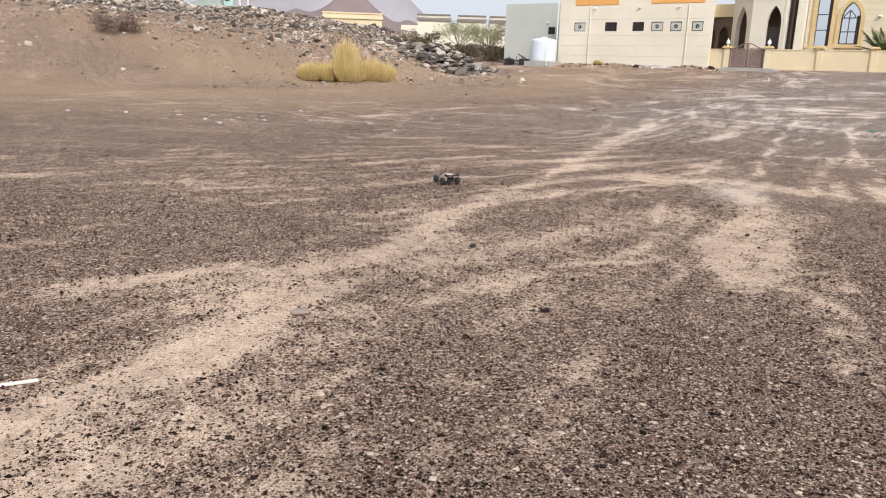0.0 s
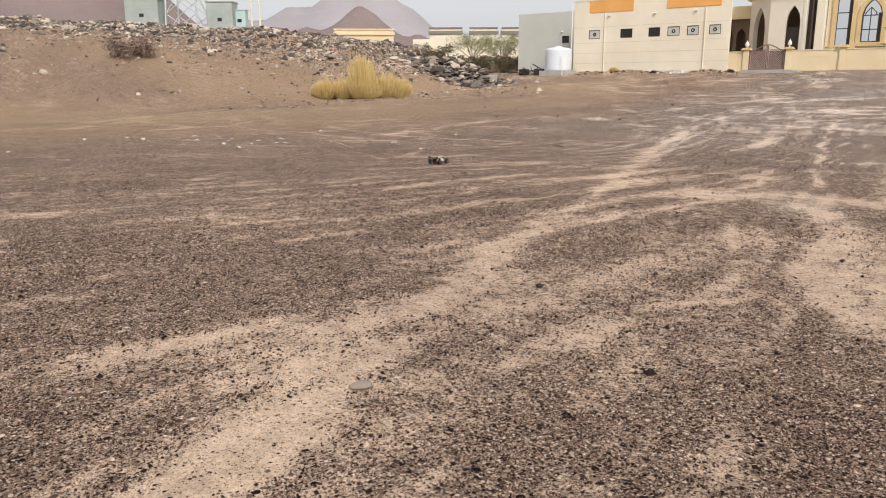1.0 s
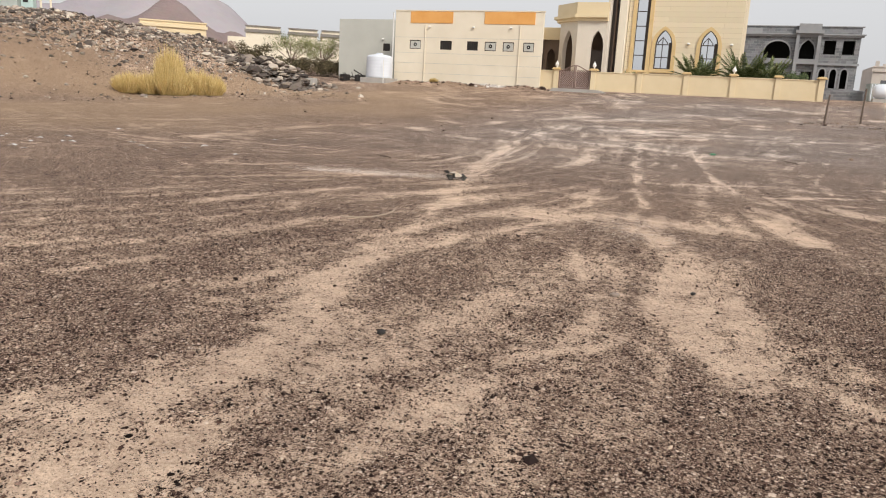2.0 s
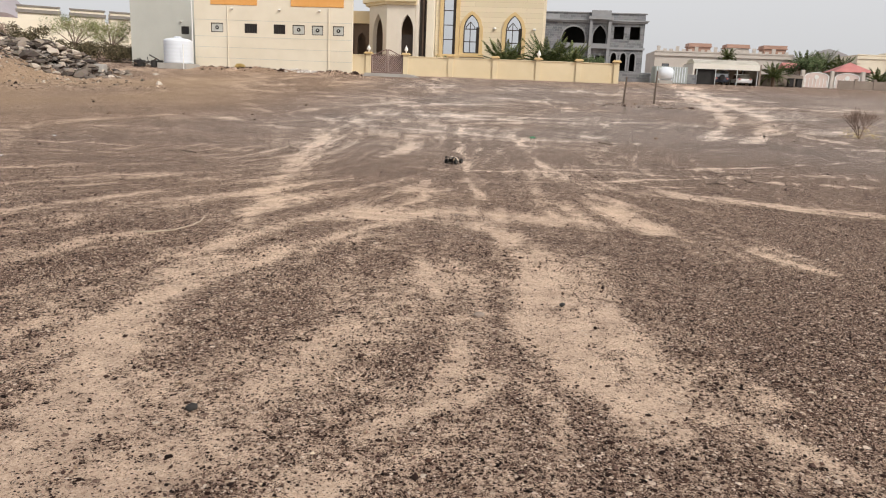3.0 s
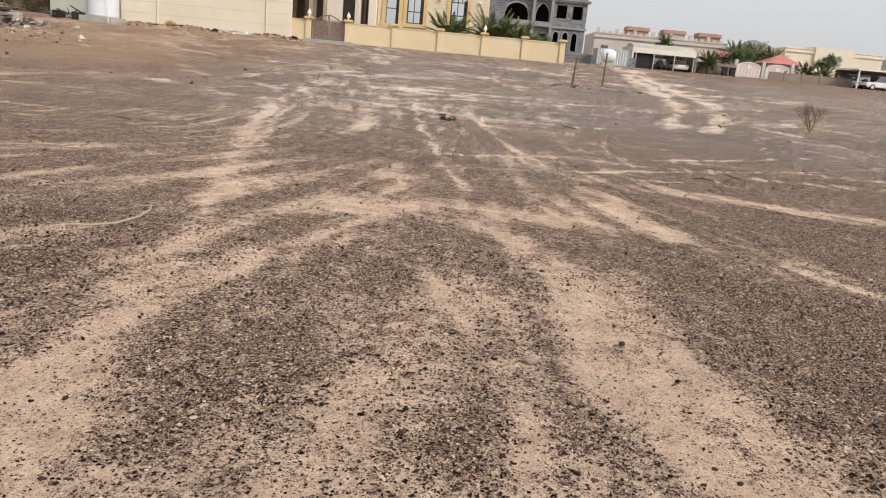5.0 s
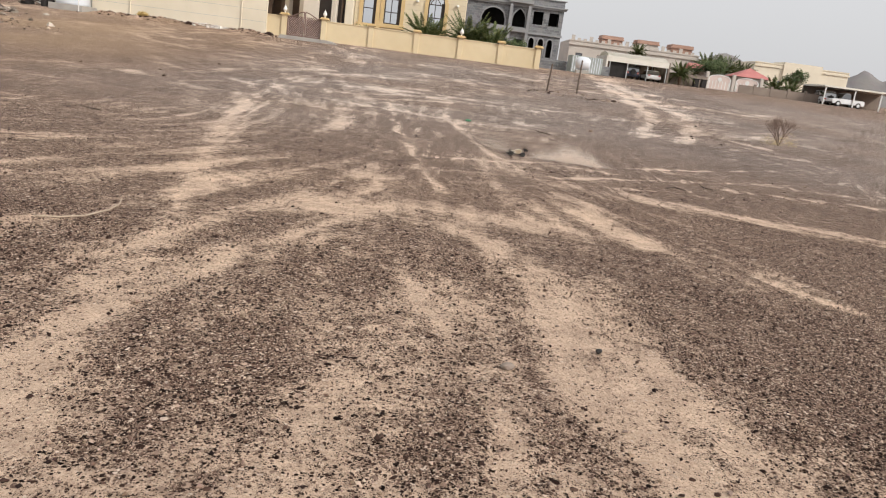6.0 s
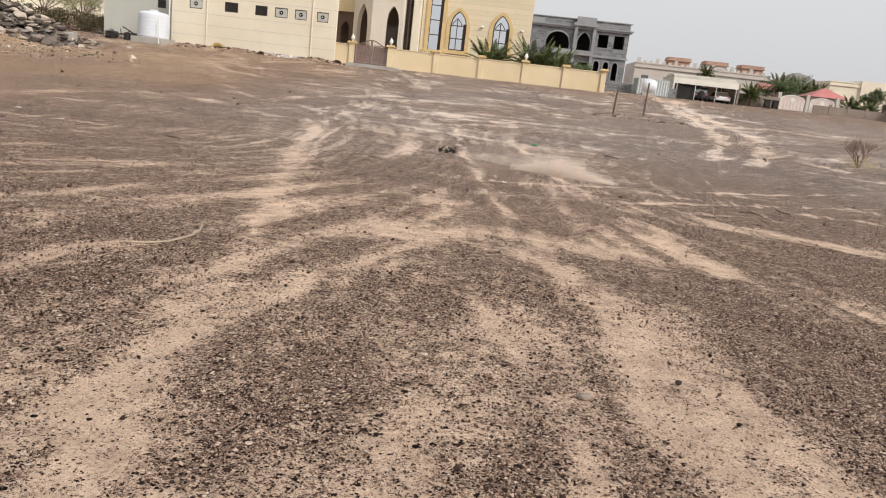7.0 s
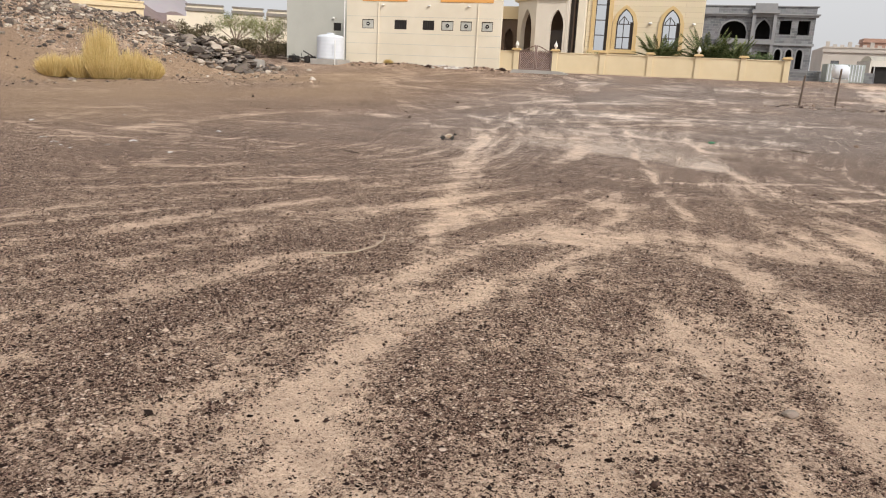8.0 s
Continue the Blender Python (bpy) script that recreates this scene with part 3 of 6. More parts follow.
def scatter(name, label, category, mat, x, y, size, rng, sides=8, sink=0.25, flat=(0.45, 0.9)):
    """Many small uneven stones lying on the ground, as one mesh."""
    if sides == 8:
        shape = np.array([(1, 0, 0), (-1, 0, 0), (0, 1, 0), (0, -1, 0), (0, 0, 1), (0, 0, -1)], float)
        tris = np.array([(0, 2, 4), (2, 1, 4), (1, 3, 4), (3, 0, 4), (2, 0, 5), (1, 2, 5), (3, 1, 5), (0, 3, 5)])
    else:
        g = (1 + 5 ** 0.5) / 2
        shape = np.array([(-1, g, 0), (1, g, 0), (-1, -g, 0), (1, -g, 0), (0, -1, g), (0, 1, g), (0, -1, -g), (0, 1, -g), (g, 0, -1), (g, 0, 1), (-g, 0, -1), (-g, 0, 1)]) / 1.9
        tris = np.array([(0, 11, 5), (0, 5, 1), (0, 1, 7), (0, 7, 10), (0, 10, 11), (1, 5, 9), (5, 11, 4), (11, 10, 2), (10, 7, 6), (7, 1, 8), (3, 9, 4), (3, 4, 2), (3, 2, 6), (3, 6, 8), (3, 8, 9), (4, 9, 5), (2, 4, 11), (6, 2, 10), (8, 6, 7), (9, 8, 1)])
    n, k = len(x), len(shape)
    p = shape[None] * (1 + rng.uniform(-0.38, 0.38, (n, k, 3)))
    p = p * np.stack([rng.uniform(0.8, 1.35, n), rng.uniform(0.7, 1.1, n), rng.uniform(*flat, n)], -1)[:, None]
    a, b = rng.uniform(0, math.tau, n), rng.uniform(-0.5, 0.5, n)
    ca, sa, cb, sb = np.cos(a)[:, None], np.sin(a)[:, None], np.cos(b)[:, None], np.sin(b)[:, None]
    px_, pz_ = p[..., 0] * cb - p[..., 2] * sb, p[..., 0] * sb + p[..., 2] * cb
    p = np.stack([px_ * ca - p[..., 1] * sa, px_ * sa + p[..., 1] * ca, pz_], -1) * size[:, None, None]
    base = rise_at(x, y)
    p = p + np.stack([x, y, base + size * (0.5 - sink) * 0.6], -1)[:, None]
    faces = (tris[None] + (np.arange(n) * k)[:, None, None]).reshape(-1, 3)
    me = bpy.data.meshes.new(name)
    me.from_pydata(p.reshape(-1, 3).tolist(), [], faces.tolist())
    ob = link(name, me, mat)
    return tagged(ob, label, category, kind="stuff")


def build_pebbles():
    rng = np.random.default_rng(5)

    def lay(count, x0, x1, y0, y1, small, spread, sides, thin):
        x, y = rng.uniform(x0, x1, count), rng.uniform(y0, y1, count)
        clump = 0.5 + 0.5 * lattice(x * 1.3, y * 1.3, 61)
        keep = rng.uniform(0, 1, count) < np.clip(1.15 - 1.35 * np.clip(sand_at(x, y) - thin, 0, 1), 0.012, 1) * (0.45 + 0.75 * clump)
        x, y = x[keep], y[keep]
        return x, y, np.clip(small * np.exp(rng.normal(0, spread, len(x))), 0.003, 0.03), sides
    for args in ((170000, -8.5, 1.5, 1.0, 9.5, 0.0052, 0.38, 8, 0.2), (66000, -14, 5, 1.5, 18, 0.0072, 0.36, 8, 0.2), (12000, -26, 14, 15, 44, 0.011, 0.4, 8, 0.25)):
        x, y, size, sides = lay(*args)
        scatter("gravel", "loose brown and grey gravel lying on pale earth", "gravel", PEBBLE, x, y, size, rng, sides)


def stone_mesh(seed, flat):
    """One uneven stone about a metre across, to be set down at many sizes."""
    rng = random.Random(seed)
    bm = bmesh.new()
    bmesh.ops.create_icosphere(bm, subdivisions=1, radius=0.5)
    for v in bm.verts:
        v.co = Vector((v.co.x * 1.25, v.co.y * 0.9, v.co.z * flat)) * rng.uniform(0.72, 1.2)
    me = bpy.data.meshes.new("stone")
    bm.to_mesh(me)
    bm.free()
    return me


def set_stones(parent, spots, meshes, mat, rng):
    """Separate stones of one thing, sharing a few meshes."""
    for x, y, z, size in spots:
        ob = link("stone", rng.choice(meshes), mat, parent)
        ob.matrix_basis = pose(x, y, z, rng.uniform(-18, 18), rng.uniform(-18, 18), rng.uniform(0, 360)) @ Matrix.Scale(size, 4)


def build_rubble():
    """Broken stone along the crest of the mound and the heap at its end."""
    rng = np.random.default_rng(8)
    n = 13000
    u = rng.uniform(-20, 30, n)
    s = 65 - np.abs(rng.normal(0, 1, n)) * np.interp(u, [-18, -6, 4, 20], [4.5, 5.0, 3.2, 2.0])
    s = np.where(rng.uniform(0, 1, n) < 0.05, rng.uniform(46, 63, n), s)
    x, y = -0.784 * s - 0.62 * u, 0.62 * s - 0.784 * u
    size = np.clip(0.075 * np.exp(rng.normal(0, 0.55, n)) * np.interp(s, [50, 60], [0.6, 1.0]), 0.03, 0.3)
    scatter("spoil_rubble", "broken grey stone tipped along the crest of an earth mound", "rubble", RUBBLE, x, y, size, rng, 20, 0.4, (0.4, 0.9))
    n = 1500
    x, y = rng.normal(-51.6, 2.6, n), rng.normal(17.2, 2.6, n)
    scatter("spoil_heap", "heap of brown earth and broken stone on the mound", "rubble", RUBBLE, x, y, np.clip(0.075 * np.exp(rng.normal(0, 0.5, n)), 0.03, 0.28), rng, 20, 0.4, (0.4, 0.9))
    n = 3600
    u, s = rng.uniform(-19, 32, n), rng.uniform(44, 63, n)
    x, y = -0.784 * s - 0.62 * u, 0.62 * s - 0.784 * u
    scatter("flank_stones", "small brown stones strewn over the mound's flank", "stones", PEBBLE, x, y, np.clip(0.035 * np.exp(rng.normal(0, 0.5, n)), 0.015, 0.16), rng, 8, 0.4)
    n = 420
    x, y = rng.normal(-35.6, 2.1, n), rng.normal(50.2, 1.5, n)
    size = np.clip(0.2 * np.exp(rng.normal(0, 0.55, n)), 0.06, 0.62)
    heap = np.exp(-((x + 35.6) / 2.6) ** 2 - ((y - 50.2) / 1.9) ** 2)
    ob = scatter("rubble_heap", "heap of grey broken stone slabs at the mound's foot", "rubble", RUBBLE, x, y, size, rng, 20, 0.4, (0.25, 0.6))
    co = np.empty(len(ob.data.vertices) * 3, np.float32)
    ob.data.vertices.foreach_get("co", co)
    co = co.reshape(-1, 12, 3)
    co[:, :, 2] += (heap * 1.35 * rng.uniform(0.35, 1, n))[:, None]
    ob.data.vertices.foreach_set("co", co.ravel())
    pick = random.Random(12)
    pile = thing("slab_pile", "pile of broken grey stone slabs at the end of the mound", "rubble")
    spots = []
    for _ in range(80):
        px_, py_ = pick.gauss(-35.8, 1.5), pick.gauss(49.6, 0.9)
        up = 1.25 * math.exp(-((px_ + 35.8) / 2.0) ** 2 - ((py_ - 50.0) / 1.4) ** 2) * pick.uniform(0.5, 1.0)
        spots.append((px_, py_, base_of(px_, py_) + up, pick.uniform(0.3, 0.95)))
    set_stones(pile, spots, [stone_mesh(k, 0.34) for k in range(5)], SLAB, pick)
    x, y = rng.uniform(-45, 14, 300), rng.uniform(26, 60, 300)
    scatter("scattered_stones", "single brown stones scattered over the gravel", "stones", PEBBLE, x, y, np.clip(0.026 * np.exp(rng.normal(0, 0.5, 300)), 0.015, 0.09), rng, 20, 0.3)
    n = 420
    x, y = rng.uniform(-31, -16.5, n), 61.3 - np.abs(rng.normal(0, 0.9, n))
    scatter("spoil_bank", "clods and small stones banked against the building's foot", "rubble", PEBBLE, x, y, np.clip(0.07 * np.exp(rng.normal(0, 0.5, n)), 0.03, 0.25), rng, 20, 0.4)
    n = 170
    x, y = rng.normal(-21.5, 0.62, n), rng.normal(60.4, 0.4, n)
    scatter("white_stones", "small heap of white broken stone against the cream building", "rubble", WHITE_STONE, x, y, np.clip(0.06 * np.exp(rng.normal(0, 0.45, n)), 0.03, 0.18), rng, 20, 0.2)


def build_hill(name, label, mat, centre, radius, peaks, rough, seed):
    """A hill as a height field over a patch, falling to nothing at its rim."""
    n = 70
    t = np.linspace(-1, 1, n)
    gx, gy = np.meshgrid(t, t)
    x, y = centre[0] + gx * radius, centre[1] + gy * radius
    z = np.zeros_like(x)
    for px_, py_, h, w in peaks:
        d = np.hypot(x - px_, y - py_) / w
        z = np.maximum(z, h * np.clip(1 - d, 0, 1) ** 1.15)
    z = z * (1 + rough * (lattice(gx * 6, gy * 6, seed) + 0.5 * lattice(gx * 15, gy * 15, seed + 1)))
    z = z - 0.5
    idx = np.arange(n * n).reshape(n, n)
    faces = np.stack([idx[:-1, :-1], idx[:-1, 1:], idx[1:, 1:], idx[1:, :-1]], -1).reshape(-1, 4)
    me = bpy.data.meshes.new(name)
    me.from_pydata(np.stack([x.ravel(), y.ravel(), z.ravel()], -1).tolist(), [], faces.tolist())
    tagged(link(name, me, mat, smooth=True), label, "hill", kind="structure")


# ---- houses ----
def base_of(x, y):
    return float(rise_at(np.array([x]), np.array([y]))[0])


def build_annex():
    """Low cream service building with a row of small windows, and the paler wing behind it."""
    a = thing("annex_building", "low cream-painted service building with a row of small square windows", "building", (0, 0, 0))
    x0, x1, y0, z0, z1 = -31.2, -17.9, 61.6, 1.6, 8.3
    rows = [(-29.79, -28.73), (-26.91, -25.83), (-24.45, -23.46), (-22.86, -21.84), (-21.26, -20.31), (-19.51, -18.59)]
    holes = [(p, q, 5.14, 5.88, 0.0, "flat") for p, q in rows]
    bm = wall_with_openings(bmesh.new(), x0, x1, z0, z1, y0, y0 + 0.25, holes)
    part("wall", bm, CREAM, a)

    def plan_wall(p, q, thick):
        """A side wall along a slanting line of the plan."""
        d = Vector((q[0] - p[0], q[1] - p[1], 0))
        ob = part("wall", boxes((0, d.length, 0, thick, z0, z1)), CREAM, a)
        ob.matrix_basis = pose(p[0], p[1], 0, 0, 0, math.degrees(math.atan2(d.y, d.x)))
    plan_wall((x1, y0 + 0.25), (x1 - 2.9, 72), 0.25)
    plan_wall((x1 - 2.9, 72), (x0, 72), 0.25)
    plan_wall((x0, 71.75), (x0, y0 + 0.25), 0.25)
    bm = bmesh.new()
    for z in (7.4, 7.6):
        bm.faces.new([bm.verts.new((*p, z)) for p in ((x0 + 0.3, y0 + 0.3), (x1 - 0.5, y0 + 0.3), (x1 - 3.2, 71.7), (x0 + 0.3, 71.7))])
    part("roof", bm, CONCRETE, a)
    part("coping", boxes((x0 - 0.04, x1 + 0.04, y0 - 0.05, y0 + 0.3, 8.3, 8.38)), CREAM, a)
    for p, q in ((-29.75, -25.81), (-22.98, -18.62)):
        part("sign_panel", boxes((p, q, y0 - 0.05, y0 + 0.02, 7.3, 8.26), bevel=0.01), ORANGE, a, "orange painted panel under the roof edge")
    for x in (-28.3, -19.82):
        part("downpipe", tube(bmesh.new(), (x, y0 - 0.06, 2.0), (x, y0 - 0.06, 7.2), 0.045), CREAM, a)
    part("downpipe", tube(bmesh.new(), (-31.45, y0 + 0.1, 2.0), (-31.45, y0 + 0.1, 8.2), 0.06), WHITE, a, "white downpipe at the corner")
    for z in (3.1, 3.95, 4.8, 6.1):
        part("groove_line", boxes((x0 + 0.02, x1 - 0.02, y0 - 0.012, y0 + 0.01, z, z + 0.025)), PALE, a)
    for k, (p, q) in enumerate(rows):
        fan = k in (0, 3, 4, 5)
        w = part("window", boxes((p, q, y0 + 0.06, y0 + 0.10, 5.14, 5.20), (p, q, y0 + 0.06, y0 + 0.10, 5.82, 5.88), (p, p + 0.06, y0 + 0.06, y0 + 0.10, 5.20, 5.82), (q - 0.06, q, y0 + 0.06, y0 + 0.10, 5.20, 5.82)), BRONZE, a)
        part("pane", boxes((p + 0.06, q - 0.06, y0 + 0.075, y0 + 0.09, 5.20, 5.82)), PALE if fan else DARK, w, "blanked pane with an extractor fan" if fan else "")
        if fan:
            c = ((p + q) / 2, 0, 5.52)
            part("fan", lathe(bmesh.new(), [(0.15, y0 + 0.02), (0.15, y0 + 0.07)], c, 12, "y"), DARK, w)
            part("fan_hub", lathe(bmesh.new(), [(0.04, y0 + 0.0), (0.05, y0 + 0.02)], c, 8, "y"), WHITE, w)
        else:
            for i in range(1, 5):
                xx = p + (q - p) * i / 5
                part("bar", boxes((xx - 0.012, xx + 0.012, y0 + 0.03, y0 + 0.05, 5.18, 5.84)), BRONZE, w)
    for x in (-27.9, -23.9, -20.6):
        part("wall_lamp", lathe(bmesh.new(), [(0.1, 6.95), (0.14, 7.0), (0.1, 7.05)], (x, y0 - 0.12, 0), 10), LAMP, a)
    b = thing("annex_wing", "pale grey plastered wing standing behind the cream building", "building", (0, 0, 0))
    bm = wall_with_openings(bmesh.new(), -39.4, -31.6, 2.0, 8.0, 66, 66.25, [(-34.64, -33.89, 5.13, 5.81, 0, "flat")])
    box(bm, -39.4, -39.15, 66.25, 76, 2.0, 8.0)
    box(bm, -31.85, -31.6, 66.25, 76, 2.0, 8.0)
    box(bm, -39.15, -31.85, 75.75, 76, 2.0, 8.0)
    part("wall", bm, PALE, b)
    part("roof", boxes((-39.15, -31.85, 66.25, 75.75, 7.4, 7.6)), CONCRETE, b)
    w = part("window", boxes((-34.64, -33.89, 66.06, 66.1, 5.13, 5.19), (-34.64, -33.89, 66.06, 66.1, 5.75, 5.81), (-34.64, -34.58, 66.06, 66.1, 5.19, 5.75), (-33.95, -33.89, 66.06, 66.1, 5.19, 5.75)), BRONZE, b)
    part("pane", boxes((-34.58, -33.95, 66.075, 66.09, 5.19, 5.75)), DARK, w)
    part("wall_lamp", lathe(bmesh.new(), [(0.1, 6.15), (0.13, 6.2), (0.09, 6.26)], (-34.6, 65.9, 0), 8), LAMP, b)


def build_tank():
    z = base_of(-32, 60) - 0.05
    t = thing("water_tank", "white plastic water tank on a grey block plinth", "water tank", (-31.95, 60.2, z))
    part("plinth", boxes((-1.25, 1.25, -1.15, 1.15, -0.3, 0.42), bevel=0.03), CONCRETE, t)
    prof = [(1.08, 0.42), (1.12, 0.5)]
    for k in range(6):
        prof += [(1.12, 0.6 + k * 0.28), (1.108, 0.66 + k * 0.28), (1.12, 0.72 + k * 0.28)]
    prof += [(1.1, 2.2), (0.95, 2.32), (0.3, 2.42)]
    part("body", lathe(bmesh.new(), prof, seg=28), PLASTIC, t, smooth=True)
    part("lid", lathe(bmesh.new(), [(0.3, 2.42), (0.3, 2.5), (0.2, 2.53)], seg=16), PLASTIC, t)
    part("pipe", tube(bmesh.new(), (1.0, -1.15, 0.0), (1.0, -1.15, 1.9), 0.035), WHITE, t)
    rng = random.Random(4)
    s = thing("scrap_heap", "dark heap of scrap metal and cut branches beside the tank", "scrap", (-34.6, 60.0, base_of(-34.6, 60)))
    for k in range(16):
        p = Vector((rng.uniform(-1.2, 1.2), rng.uniform(-0.5, 0.5), rng.uniform(0.05, 0.5)))
        q = p + Vector((rng.uniform(-0.9, 0.9), rng.uniform(-0.5, 0.5), rng.uniform(-0.1, 0.5)))
        q.z = max(0.03, q.z)
        part("rod", tube(bmesh.new(), p, q, rng.uniform(0.02, 0.06), seg=6), TRIM_BLACK if k % 3 else WOOD, s)
    for k in range(5):
        x, y = rng.uniform(-1.2, 1.2), rng.uniform(-0.4, 0.4)
        part("drum", lathe(bmesh.new(), [(0.22, 0.0), (0.24, 0.05), (0.24, 0.5), (0.2, 0.55)], (x, y, 0), 10), TRIM_BLACK, s)
    s = thing("concrete_slab", "loose pale concrete slab lying on the gravel", "slab", (-33.3, 50.8, base_of(-33.3, 50.8)), 12)
    part("slab", boxes((-0.75, 0.75, -0.4, 0.4, -0.1, 0.5), bevel=0.04), CONCRETE, s)


def build_house():
    """The cream house behind the boundary wall: plain flank with arched windows, a tall stair window and a portal."""
    h = thing("cream_house", "large cream stone-faced house with ochre-framed arched windows", "house", (0, 0, 0))
    y0, z0, z1 = 69.0, 2.0, 12.5
    arched = [(-9.92, -8.5, 4.48, 6.6, 1.15, "pointed"), (-6.22, -4.8, 4.48, 6.6, 1.15, "pointed")]
    tall = [(-11.72, -10.6, 4.35, 11.2, 0, "flat")]
    bm = wall_with_openings(bmesh.new(), -12.4, -3.05, z0, z1, y0, y0 + 0.35, arched + tall)
    box(bm, -3.4, -3.05, y0 + 0.35, 84, z0, z1)
    box(bm, -12.4, -12.05, y0 + 0.35, 84, z0, z1)
    box(bm, -12.05, -3.4, 83.7, 84, z0, z1)
    part("wall", bm, HOUSE, h)
    part("roof", boxes((-12.05, -3.4, y0 + 0.35, 83.7, 11.6, 11.8)), CONCRETE, h)
    # added black sheet that stands for the unlit rooms behind the windows
    part("inner_dark", boxes((-12.05, -3.4, y0 + 1.6, y0 + 1.7, z0, 11.6)), DARK, h)
    for a, b, sill, spring, rising, style in arched:
        part("window_surround", arch_band(bmesh.new(), a, b, sill, spring, rising, style, 0.30, y0 - 0.09, y0 + 0.02), OCHRE, h, "carved ochre stone surround")
        part("window_sill", boxes((a - 0.4, b + 0.4, y0 - 0.16, y0 + 0.1, sill - 0.32, sill - 0.002), bevel=0.02), OCHRE, h)
        w = part("window", arch_band(bmesh.new(), a + 0.09, b - 0.09, sill + 0.08, spring, rising - 0.06, style, 0.088, y0 + 0.14, y0 + 0.22), BRONZE, h)
        part("pane", arch_panel(bmesh.new(), a + 0.1, b - 0.1, sill + 0.08, spring, rising - 0.07, style, y0 + 0.19, y0 + 0.21), SKY_GLASS, w, "window glass mirroring the pale sky")
        # dark strip over the glass that stands for the right reveal's shade
        part("reveal_shade", boxes((b - 0.3, b - 0.02, y0 + 0.1, y0 + 0.187, sill + 0.02, spring + 0.1)), BRONZE, w)
        m = (a + b) / 2 - 0.12
        part("mullion", boxes((m - 0.03, m + 0.03, y0 + 0.13, y0 + 0.185, sill, spring + 0.55)), BRONZE, w)
        for z in (sill + 0.02, sill + 0.95, spring - 0.1):
            part("transom", boxes((a + 0.05, b - 0.05, y0 + 0.135, y0 + 0.18, z, z + 0.07)), BRONZE, w)
        for sgn in (-1, 1):
            part("tracery", tube(bmesh.new(), (m + sgn * 0.38, y0 + 0.16, spring + 0.12), (m, y0 + 0.16, spring + 0.55), 0.035, seg=6), BRONZE, w)
            part("tracery", tube(bmesh.new(), (m + sgn * 0.38, y0 + 0.16, spring - 0.1), (m + sgn * 0.38, y0 + 0.16, spring + 0.15), 0.035, seg=6), BRONZE, w)
    a, b, sill, top = -11.72, -10.6, 4.35, 11.2
    part("window_surround", boxes((a - 0.3, a, y0 - 0.12, y0 + 0.05, sill, top), (b, b + 0.33, y0 - 0.12, y0 + 0.05, sill, top), (a - 0.45, b + 0.45, y0 - 0.2, y0 + 0.05, sill - 0.3, sill - 0.002)), OCHRE, h, "tall ochre stone frame")
    # the wide right-hand strip draws the reveal's shade as dark frame
    w = part("window", boxes((b - 0.28, b, y0 + 0.12, y0 + 0.3, sill, top), (a, a + 0.05, y0 + 0.15, y0 + 0.25, sill, top)), BRONZE, h)
    part("pane", boxes((a + 0.05, b - 0.28, y0 + 0.2, y0 + 0.23, sill, top)), SKY_GLASS, w, "tall glass mirroring the pale sky")
    for k in range(1, 6):
        z = sill + k * 1.22
        part("transom", boxes((a + 0.05, b - 0.28, y0 + 0.16, y0 + 0.195, z, z + 0.07)), BRONZE, w)
    for x in (-7.17, -3.75):
        part("wall_lamp", lathe(bmesh.new(), [(0.1, 6.55), (0.16, 6.62), (0.1, 6.72)], (x, y0 - 0.12, 0), 8), LAMP, h)
    # pilaster tower between the flank and the portal
    part("pilaster", boxes((-13.15, -12.45, y0 - 0.5, y0 + 0.6, z0, z1), bevel=0.05), CREAM, h)
    part("pilaster", boxes((-14.15, -13.85, y0 - 0.55, y0 + 0.5, z0, z1), bevel=0.05), PORTAL, h)
    part("slot_window", boxes((-13.85, -13.15, y0 + 0.15, y0 + 0.25, z0, z1)), BRONZE, h, "dark glazed slot")
    part("slot_post", boxes((-13.55, -13.42, y0 - 0.1, y0 + 0.14, z0, z1)), SHADE_BROWN, h)
    # portal: three faces of an eight-sided bay, with a heavy cornice
    p = part("portal", boxes((-18.9, -14.2, y0 + 4.6, y0 + 4.9, z0, 8.6)), PORTAL, h, "grey-beige entrance bay with pointed arches")

    def face(p0, p1, openings, name):
        """A wall of the bay from p0 to p1, its openings measured along it."""
        d = Vector((p1[0] - p0[0], p1[1] - p0[1], 0))
        ob = part(name, wall_with_openings(bmesh.new(), 0, d.length, z0, 8.35, 0, 0.4, openings), PORTAL, h)
        ob.matrix_basis = pose(p0[0], p0[1], 0, 0, 0, math.degrees(math.atan2(d.y, d.x)))
        return ob
    face((-18.75, 70.6), (-16.65, 68.4), [(0.65, 2.4, 2.6, 5.9, 1.75, "pointed")], "portal_wall")
    face((-16.65, 68.4), (-14.15, 68.4), [(1.28, 2.38, 2.6, 6.3, 1.25, "pointed")], "portal_wall")
    part("portal_door", boxes((-15.45, -14.2, 69.1, 69.2, 2.5, 5.9)), BRONZE, h, "dark timber door under the arch")
    # the bay's inner shade comes from this wall's dark colour
    part("portal_back", boxes((-18.6, -14.2, 71.6, 71.7, 2.5, 8.3)), SHADE_BROWN, h, "inner wall of the entrance bay, its shade put into a brown colour")
    bm = bmesh.new()
    for out, za, zb in ((0.12, 8.35, 8.6), (0.38, 8.6, 8.85), (0.1, 8.85, 9.9)):
        pts = [(-19.0 - out, 74), (-19.0 - out, 70.6 - out * 0.4), (-16.75 - out * 0.4, 68.3 - out), (-14.0, 68.3 - out), (-14.0, 74)]
        lo, hi = [bm.verts.new((x, y, za)) for x, y in pts], [bm.verts.new((x, y, zb)) for x, y in pts]
        bm.faces.new(lo)
        bm.faces.new(hi)
